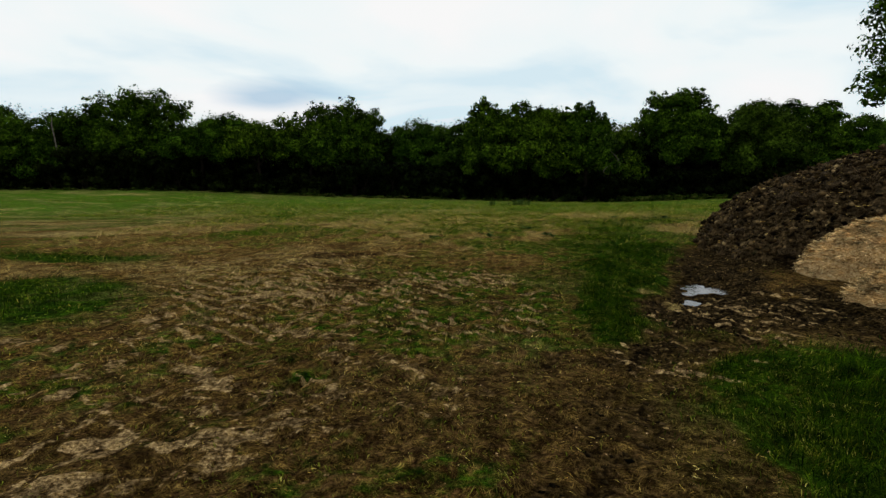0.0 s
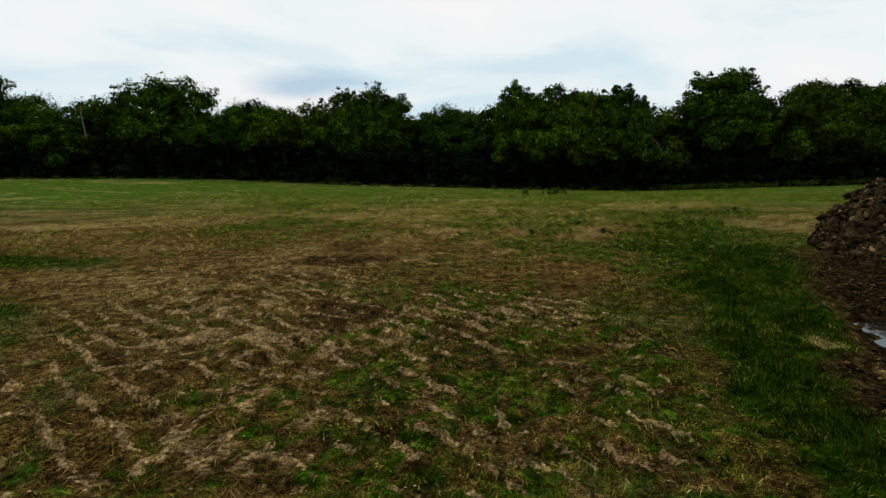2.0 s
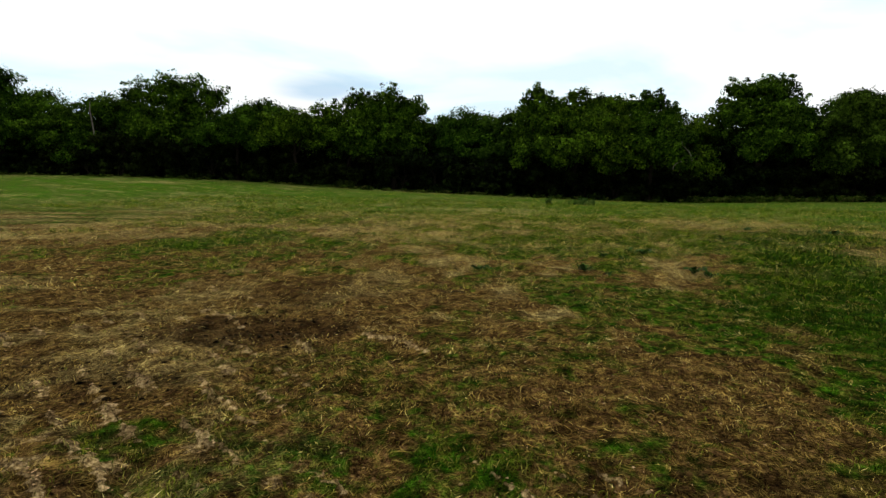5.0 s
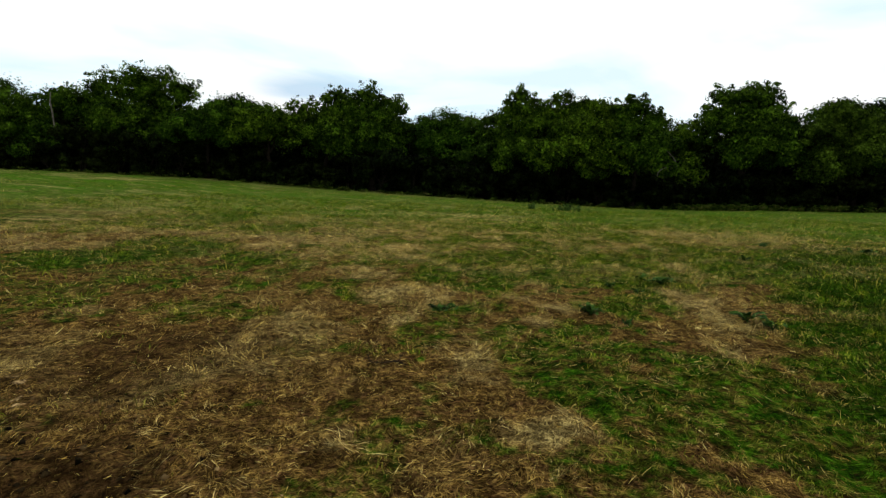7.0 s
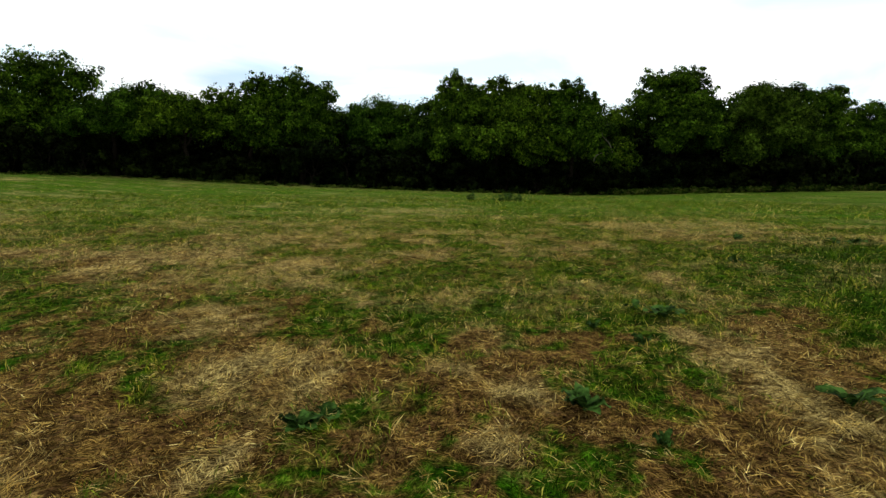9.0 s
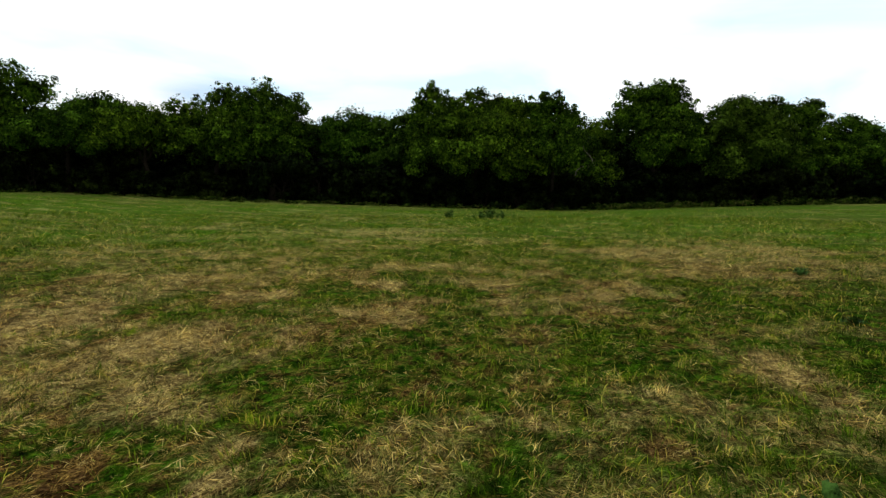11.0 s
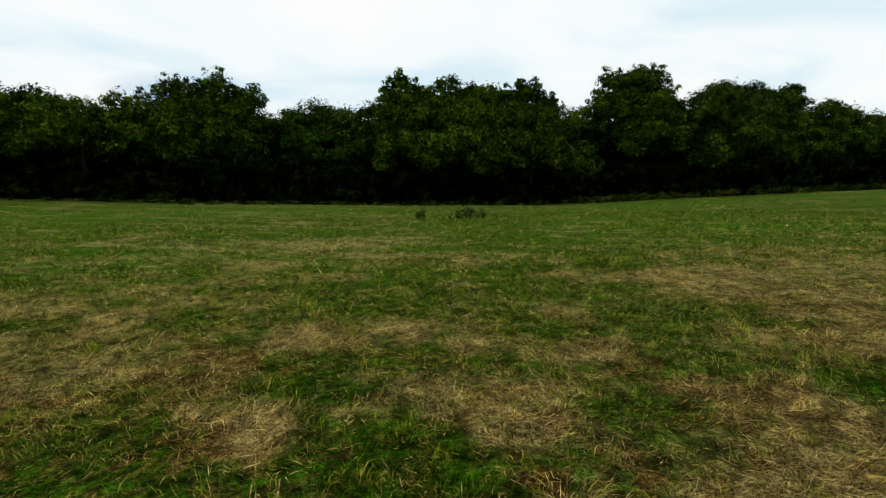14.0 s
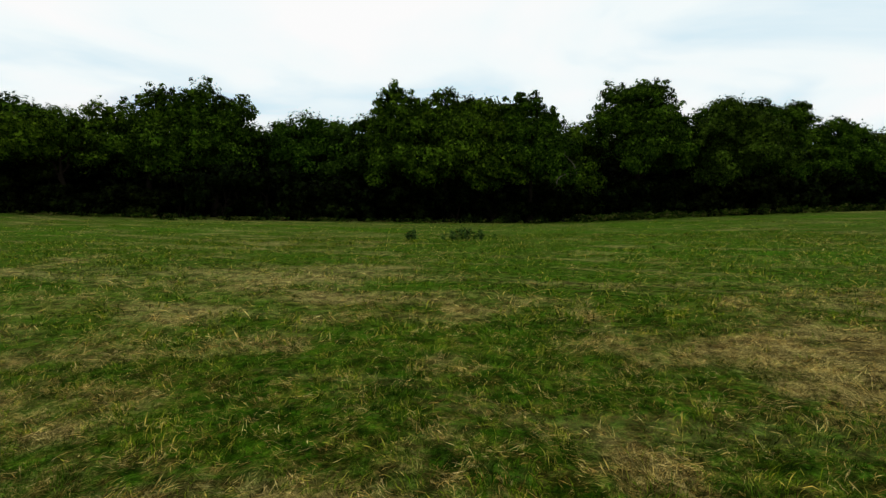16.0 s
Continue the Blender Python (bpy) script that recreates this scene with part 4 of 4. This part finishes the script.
def mound(name, cx, cy, rx, ry, height, power, rough_amp, lump, mat, label, category, seed, cells=150):
    """A heap as a lumpy dome standing on the ground."""
    u = np.linspace(-1.08, 1.08, cells)
    U, V = np.meshgrid(u, u, indexing="ij")
    x, y = cx + U.ravel() * rx, cy + V.ravel() * ry
    wob = (fbm(x, y, 1.6, seed) - 0.5) * 0.16
    r = np.clip(np.hypot(U.ravel(), V.ravel()) + wob, 0, 1.4)
    dome = np.where(r < 1, (1 - np.clip(r, 0, 1) ** 2.2) ** power, 0)
    z = dome * height
    rock = (fbm(x, y, lump, seed + 3, 3) - 0.5) * rough_amp + np.abs(vnoise(x, y, lump * 0.45, seed + 9) - 0.5) * rough_amp * 0.8
    z = z + rock * np.clip(dome * 4, 0, 1) + np.where(r < 1, 0, -(r - 1) * 1.2)
    g = land(x, y)
    shift = (vnoise(x, y, lump * 0.5, seed + 20) - 0.5) * rough_amp * 0.35
    me = mesh_np("surface", np.stack([x + shift - cx, y + shift - cy, g + z - 0.06], 1), grid_faces(cells, cells), mat, True)
    root = tagged(new(name), label, category)
    root.location = (cx, cy, 0)
    part("surface", me, root)
    return root, (x + shift - cx, y + shift - cy, g + z - 0.06, dome)


def clod_mesh(seed):
    bm = bmesh.new()
    bmesh.ops.create_icosphere(bm, subdivisions=1, radius=1.0)
    rng = np.random.default_rng(seed)
    for v in bm.verts:
        v.co *= rng.uniform(0.6, 1.15)
        v.co.z *= 0.62
    me = bpy.data.meshes.new("clod")
    bm.to_mesh(me)
    bm.free()
    me.materials.append(M_MANURE)
    return me


def crumbs(rng, x, y, z, size, flat):
    """Uneven eight-sided lumps."""
    n = len(x)
    a = rng.uniform(0, 2 * np.pi, n)
    ring = a[:, None] + np.arange(4) * np.pi / 2 + rng.normal(0, 0.25, (n, 4))
    rr = size[:, None] * rng.uniform(0.6, 1.3, (n, 4))
    c = np.stack([x, y, z], 1)
    R = np.stack([np.cos(ring) * rr, np.sin(ring) * rr, rng.normal(0, 0.1, (n, 4)) * size[:, None]], 2) + c[:, None]
    tip = np.stack([rng.normal(0, 0.25, n) * size, rng.normal(0, 0.25, n) * size, size * flat * rng.uniform(0.7, 1.2, n)], 1)
    V = np.concatenate([R, (c + tip)[:, None], (c - tip)[:, None]], 1).reshape(-1, 3)
    i = np.arange(4)
    T = np.concatenate([np.stack([i, (i + 1) % 4, np.full(4, 4)], 1), np.stack([(i + 1) % 4, i, np.full(4, 5)], 1)])
    return V, (np.arange(n)[:, None, None] * 6 + T[None]).reshape(-1, 3)


def build_heaps():
    rng = np.random.default_rng(301)
    root, (x, y, z, dome) = mound("manure_heap", 12.8, 11.6, 6.7, 4.1, 2.45, 0.66, 0.34, 0.26, M_MANURE, "tall dark brown manure heap of crusted clods", "manure heap", 311, 210)
    meshes = [clod_mesh(s) for s in range(6)]
    pick = np.flatnonzero((dome > 0.01) & (x < 1.5) & (y < 2.0))
    for k in rng.choice(pick, 290, replace=False):
        ob = new("clod", meshes[rng.integers(6)])
        ob.parent = root
        s = rng.uniform(0.05, 0.17)
        ob.matrix_basis = pose(x[k], y[k], z[k] + s * 0.1, rng.uniform(-30, 30), rng.uniform(-30, 30), rng.uniform(0, 360)) @ Matrix.Diagonal((s * 1.4, s, s, 1))
    k = rng.choice(np.flatnonzero((dome > 0.003) & (x < 2.5)), 9000)
    cv, cf = crumbs(rng, x[k] + rng.normal(0, 0.02, 9000), y[k] + rng.normal(0, 0.02, 9000), z[k], rng.uniform(0.025, 0.095, 9000), 0.8)
    tagged(part("crust", mesh_np("crust", cv, cf, M_FLAKE), root), "dark crumbling crust of manure", kind="stuff")
    sv, sf = stalks(rng, x, y, z, np.flatnonzero(dome > 0.01), 5200, 0.14, 0.006)
    tagged(part("straw_bits", mesh_np("straw_bits", sv, sf, M_DRY), root), "dry straw bits stuck in the crust", kind="stuff")
    for name, args, n, seed in (("straw_heap", (9.0, 8.5, 2.8, 1.35, 1.12), 26000, 321), ("straw_heap", (6.25, 6.45, 0.85, 0.6, 0.5), 6000, 331)):
        root, (x, y, z, dome) = mound(name, *args, 0.6, 0.10, 0.30, M_STRAWBED, "heap of loose golden straw beside the manure", "straw heap", seed, 90)
        sv, sf = stalks(rng, x, y, z, np.flatnonzero(dome > 0.005), n, 0.17, 0.005)
        tagged(part("straw", mesh_np("straw", sv, sf, M_HEAP_STRAW), root), kind="stuff")


def stalks(rng, x, y, z, idx, n, length, width):
    """Loose stalks lying every way on a surface."""
    k = rng.choice(idx, n)
    p = np.stack([x[k], y[k], z[k] + 0.012], 1) + rng.normal(0, 0.03, (n, 3)) * np.array([1, 1, 0.3])
    a = rng.uniform(0, 2 * np.pi, n)
    tilt = rng.normal(0, 0.16, n)
    L = length * rng.uniform(0.4, 1.2, n)
    d = np.stack([np.cos(a) * np.cos(tilt), np.sin(a) * np.cos(tilt), np.sin(tilt)], 1) * L[:, None]
    s = np.stack([-np.sin(a), np.cos(a), np.full(n, 0.4)], 1) * width
    V = np.stack([p - d / 2 - s, p - d / 2 + s, p + d / 2 + s * 0.6, p + d / 2 - s * 0.6], 1).reshape(-1, 3)
    return V, np.arange(n * 4).reshape(-1, 4)


build_heaps()

# ---- weeds and small things ----


def dock(x, y, spread, seed, label="dock weed with broad dark green leaves in the grass"):
    """A rosette of broad leaves with a folded midrib."""
    rng = np.random.default_rng(seed)
    root = tagged(new("dock_weed"), label, "weed", group="broad-leaved weeds in the field")
    root.location = (x, y, float(ground_z([x], [y])[0]))
    for i in range(rng.integers(9, 14)):
        a, L = rng.uniform(0, 2 * np.pi), spread * rng.uniform(0.35, 0.75)
        w, lift = L * rng.uniform(0.22, 0.32), rng.uniform(0.15, 0.75)
        t = np.linspace(0, 1, 6)
        wid = w * np.sin(np.pi * np.clip(t * 0.93 + 0.05, 0, 1)) ** 0.8
        rad, zz = L * t, L * lift * np.sin(t * 1.9) + 0.02
        c, s = math.cos(a), math.sin(a)
        rows = []
        for k in range(6):
            wav = rng.normal(0, 0.012)
            rows += [(rad[k] * c - wid[k] * s, rad[k] * s + wid[k] * c, zz[k] + wid[k] * 0.25 + wav), (rad[k] * c, rad[k] * s, zz[k]), (rad[k] * c + wid[k] * s, rad[k] * s - wid[k] * c, zz[k] + wid[k] * 0.25 - wav)]
        F = [(k * 3 + j, k * 3 + j + 1, k * 3 + j + 4, k * 3 + j + 3) for k in range(5) for j in range(2)]
        part("leaf", mesh_np("leaf", np.array(rows), np.array(F), M_WEED, True), root)


for i, (wx_, wy_, sp) in enumerate(((2.92, 17.68, 0.32), (2.72, 17.95, 0.22), (2.1, 17.45, 0.14), (1.42, 15.75, 0.26), (-0.36, 15.6, 0.2), (-0.22, 15.75, 0.15), (1.7, 15.25, 0.10),
                                    (3.15, 15.65, 0.28), (3.3, 15.4, 0.24), (5.9, 21.05, 0.22), (8.0, 24.3, 0.24), (8.2, 24.5, 0.2), (10.0, 23.2, 0.3), (9.7, 23.4, 0.25), (2.34, 16.9, 0.16))):
    dock(wx_, wy_, sp, 400 + i)


def nettles(x, y, height, wide, seed):
    """A clump of upright leafy stems."""
    rng = np.random.default_rng(seed)
    base = float(ground_z([x], [y])[0])
    root = tagged(new("nettle_clump"), "clump of tall uncut nettles in the mown field", "weed", group="uncut clumps")
    root.location = (x, y, base)
    stems, C, R = [], [], []
    for i in range(int(26 * wide)):
        px, py = rng.normal(0, wide * 0.5), rng.normal(0, wide * 0.3)
        h = height * rng.uniform(0.35, 1.0) * math.exp(-0.5 * (px / wide) ** 2)
        stems.append(tube([(px, py, 0), (px + 0.03, py, h * 0.5), (px + rng.uniform(-.1, .1), py, h)], (0.012, 0.01, 0.006), 4))
        for t in (0.35, 0.55, 0.75, 0.95):
            C.append((px, py, h * t))
            R.append((0.12, 0.12, 0.08))
    tagged(part("stalk_bunch", mesh_np("stalk_bunch", *join(stems), M_GREEN), root), kind="stuff")
    part("foliage", mesh_np("foliage", *leaves(rng, C, R, len(C) * 9, 0.085), M_WEED), root)


nettles(4.6, 49.5, 0.7, 0.4, 501)
nettles(7.3, 48.6, 0.6, 1.2, 502)


def fallen_twig():
    rng = np.random.default_rng(61)
    root = tagged(new("twig"), "dark forked fallen twig lying on the grass", "twig")
    root.location = (-0.68, 13.8, float(ground_z([-0.7], [13.8])[0]))
    root.scale = (0.62, 0.62, 0.62)
    part("stem", mesh_np("stem", *tube([(-0.2, 0, 0.04), (-0.05, 0.02, 0.03), (0.1, 0.03, 0.06), (0.22, 0.0, 0.05)], (0.007, 0.009, 0.01, 0.012), 6), M_TWIG, True), root)
    for a, b in (((-0.2, 0, 0.04), (-0.27, 0.04, 0.16)), ((0.16, 0.02, 0.06), (0.20, 0.03, 0.19)), ((0.2, 0.0, 0.06), (0.28, 0.0, 0.02)), ((0.18, 0.02, 0.12), (0.24, 0.03, 0.17))):
        part("fork", mesh_np("fork", *tube(limb_points(rng, a, b, 4, 0.15), (0.008, 0.007, 0.006, 0.004), 5), M_TWIG, True), root)


fallen_twig()

# ---- grass ----


def blades(rng, x, y, z, height, width, lean, bend, turn=None):
    """Bent blades: narrow at the foot and the tip."""
    n = len(x)
    a = rng.uniform(0, 2 * np.pi, n) if turn is None else turn
    d = np.stack([np.cos(a), np.sin(a)], 1)
    f = a + np.pi / 2 + rng.normal(0, 0.5, n)
    s = np.stack([np.cos(f), np.sin(f), rng.normal(0, 0.3, n)], 1) * (width * 0.5)[:, None]
    p = np.stack([x, y, z - 0.005], 1)
    th1, th2 = lean, np.clip(lean + bend, 0, 1.85)
    q = p + np.column_stack([d * np.sin(th1)[:, None], np.cos(th1)]) * (height * 0.55)[:, None]
    t = q + np.column_stack([d * np.sin(th2)[:, None], np.cos(th2)]) * (height * 0.5)[:, None]
    V = np.stack([p - s, q + s * 0.9, t, q - s * 0.9], 1).reshape(-1, 3)
    return V, np.arange(n * 4).reshape(-1, 4)


def scatter(rng, n, x0, x1, y0, y1, tuft, spread):
    """Places gathered in tufts."""
    m = max(1, n // tuft)
    cx, cy = rng.uniform(x0, x1, m), rng.uniform(y0, y1, m)
    k = rng.integers(0, m, n)
    return cx[k] + rng.normal(0, spread, n), cy[k] + rng.normal(0, spread, n)


def clear_of_heaps(x, y):
    heap = ((x - 12.8) / 6.7) ** 2 + ((y - 11.6) / 4.1) ** 2 > 1.0
    straw = ((x - 9.0) / 2.8) ** 2 + ((y - 8.5) / 1.35) ** 2 > 1.0
    return heap & straw & (np.hypot((x - 3.93) / 0.55, (y - 7.7) / 0.9) > 1)


def build_grass():
    rng = np.random.default_rng(601)
    zones = ((-3.8, 3.6, 1.6, 7.0, 1.5), (-4.2, 4.4, 7.0, 10.6, 1.3), (-4.0, 4.4, 10.6, 14.0, 1.25), (-3.5, 5.4, 14.0, 22.0, 1.4), (-2.5, 7.0, 22.0, 30.0, 1.4), (-13, 14, 4.0, 32.0, 0.34), (-24, 28, 30.0, 52.0, 0.12), (-46, 44, 52.0, 82.0, 0.012))
    kinds = {"green": [], "dry": [], "lush": [], "trodden": []}
    for x0, x1, y0, y1, dens in zones:
        area = (x1 - x0) * (y1 - y0)
        big = 1.0 if dens > 0.9 else (1.7 if dens > 0.2 else (2.8 if dens > 0.1 else 5.0))
        for kind, per, tuft, spread in (("green", 690, 26, 0.050), ("dry", 960, 9, 0.08), ("lush", 1100, 14, 0.05)):
            n = int(area * per * dens * (1.9 if kind == "green" and y1 < 11 else 1.0))
            x, y = scatter(rng, n, x0, x1, y0, y1, tuft, spread * big)
            lush, green, mud, lug, straw, stain = covers(x, y)
            if kind == "green":
                p = np.clip((green - 0.12) * (1.7 + 0.5 * ramp01(y, 11, 15)), 0.03, 1) * (1 - 0.75 * ramp01(y, 11, 15) * ramp01(fbm(x, y, 0.22, 641, 2), 0.50, 0.62)) * (1 - 0.85 * lug) * (1 - 0.95 * ramp01(mud, 0.62, 0.95))
            elif kind == "dry":
                gaps = 0.22 + 0.78 * ramp01(fbm(x, y, 0.2, 647, 2), 0.42, 0.54)
                p = gaps * np.clip(0.36 + 0.70 * straw + 0.42 * (1 - green), 0, 1) * (1 - 0.62 * (1 - ramp01(y, 8, 11.5))) * (1 - 0.9 * ramp01(mud, 0.2, 0.9)) * (1 - 0.9 * lush) * (1 - 0.78 * lug) * (1 - 0.6 * stain)
            else:
                p = np.clip(lush * 1.2, 0, 1) ** 1.4
            if dens < 0.2 and kind == "dry":
                p = p * 0.45
            keep = (rng.random(n) < p) & clear_of_heaps(x, y)
            if dens < 0.9:
                for a0, a1, b0, b1, d0 in zones[:5]:
                    keep &= ~((x > a0) & (x < a1) & (y > b0) & (y < b1))
            x, y, lush, straw = x[keep], y[keep], lush[keep], straw[keep]
            m = len(x)
            z, turn = ground_z(x, y), None
            if kind == "green":
                h, w, lean, bend = rng.uniform(0.04, 0.13, m) * (0.5 + 0.7 * ramp01(y, 11, 18)), rng.uniform(0.0032, 0.0062, m), np.abs(rng.normal(0.62, 0.35, m)), rng.uniform(0.2, 1.1, m)
                turn = fbm(x, y, 0.6, 643) * 13 + rng.normal(0, 0.9, m)
            elif kind == "dry":
                h, w = rng.uniform(0.04, 0.11, m) * (1 + 1.1 * straw) * (0.55 + 0.45 * ramp01(y, 10, 16)), rng.uniform(0.0022, 0.0042, m)
                lean, bend = np.clip(np.abs(rng.normal(1.25, 0.22, m)), 0.2, 1.5), rng.uniform(-0.1, 0.4, m)
                turn = fbm(x, y, 1.1, 645) * 14 + rng.normal(0, 0.8, m)
                z = z + rng.uniform(0, 0.03, m)
            else:
                h, w, lean, bend = rng.uniform(0.07, 0.2, m) * (0.5 + 0.6 * lush), rng.uniform(0.004, 0.007, m), np.abs(rng.normal(0.35, 0.25, m)), rng.uniform(0.3, 1.2, m)
                turn = fbm(x, y, 0.7, 655) * 12 + rng.normal(0, 0.8, m)
            kinds["trodden" if kind == "green" and y1 < 14.5 else kind].append(blades(rng, x, y, z, h * (1 + (min(big, 3) - 1) * 0.35), w * big, lean, bend, turn))
    kinds["wisp"] = []
    for x0, x1, y0, y1, count, size in ((-3.5, 5.5, 11.0, 31.0, 9000, 1.0), (-14, 15, 14.0, 36.0, 6000, 1.3), (-34, 34, 34.0, 66.0, 6500, 2.3)):
        cx, cy = rng.uniform(x0, x1, count), rng.uniform(y0, y1, count)
        lush, green, mud, lug, straw, stain = covers(cx, cy)
        row = ramp01(fbm(cx * 0.3 + cy * 0.15, cy, 1.3, 649), 0.42, 0.60)
        keep = (rng.random(count) < (0.02 + 0.12 * row + 0.65 * straw) * (1 - 0.45 * ramp01(cy, 34, 50)) * (1 - 0.9 * lush) * (1 - stain) * (1 - mud)) & clear_of_heaps(cx, cy)
        cx, cy = cx[keep], cy[keep]
        per = 24
        k = np.repeat(np.arange(len(cx)), per)
        m = len(k)
        heading = (fbm(cx, cy, 0.9, 651) * 11 + rng.normal(0, 0.6, len(cx)))[k]
        off, side = rng.normal(0, 0.07, m) * size, rng.normal(0, 0.035, m) * size
        x, y = cx[k] + off * np.cos(heading) - side * np.sin(heading), cy[k] + off * np.sin(heading) + side * np.cos(heading)
        turn = heading + rng.normal(0, 0.45, m) + np.pi * rng.integers(0, 2, m)
        kinds["wisp"].append(blades(rng, x, y, ground_z(x, y) + rng.uniform(0.012, 0.045, m), rng.uniform(0.04, 0.125, m) * size, rng.uniform(0.0018, 0.0036, m) * size,
                                    np.clip(rng.normal(1.3, 0.16, m), 0.6, 1.52), rng.uniform(-0.1, 0.3, m), turn))
    names = {"trodden": ("trodden_grass", M_TROD, "short trodden olive grass on bare soil"), "wisp": ("hay_wisps", M_STRAW, "pale wisps of cut hay left lying in rows"), "green": ("short_grass", M_GREEN, "short green meadow grass in uneven tufts"), "dry": ("dry_grass", M_DRY, "dry straw-coloured cut grass lying flat"), "lush": ("long_grass", M_LUSH, "long lush dark green grass")}
    for kind, sets in kinds.items():
        me = mesh_np(names[kind][0], *join(sets), names[kind][1])
        tagged(new(names[kind][0], me), names[kind][2], "grass", kind="stuff")


def build_crumbs():
    rng = np.random.default_rng(701)
    n = 260000
    x, y = rng.uniform(-5.5, 3.0, n), rng.uniform(1.8, 12.0, n)
    lush, green, mud, lug, straw, stain = covers(x, y)
    keep = rng.random(n) < 0.8 * np.clip(lug * 1.6 - 0.6, 0, 1) + 0.006 * (1 - lush)
    x, y = x[keep], y[keep]
    me = mesh_np("dried_mud", *crumbs(rng, x, y, ground_z(x, y) + 0.004, rng.uniform(0.004, 0.011, len(x)), 0.3), M_CRUMB)
    tagged(new("dried_mud", me), "pale dried mud crumbs pressed up by tyre treads", "soil", kind="stuff")
    n = 45000
    x, y = rng.uniform(-4.0, 8.5, n), rng.uniform(1.6, 13.0, n)
    lush, green, mud, lug, straw, stain = covers(x, y)
    keep = (rng.random(n) < np.clip(np.maximum(0.7 * ramp01(mud, 0.55, 1.0), stain * 0.4), 0, 1) * (1 - lug)) & clear_of_heaps(x, y)
    x, y = x[keep], y[keep]
    me = mesh_np("wet_soil", *crumbs(rng, x, y, ground_z(x, y), rng.uniform(0.008, 0.034, len(x)), 0.6), M_WETCRUMB)
    tagged(new("wet_soil", me), "dark wet crumbs of churned mud", "soil", kind="stuff")


build_grass()
build_crumbs()
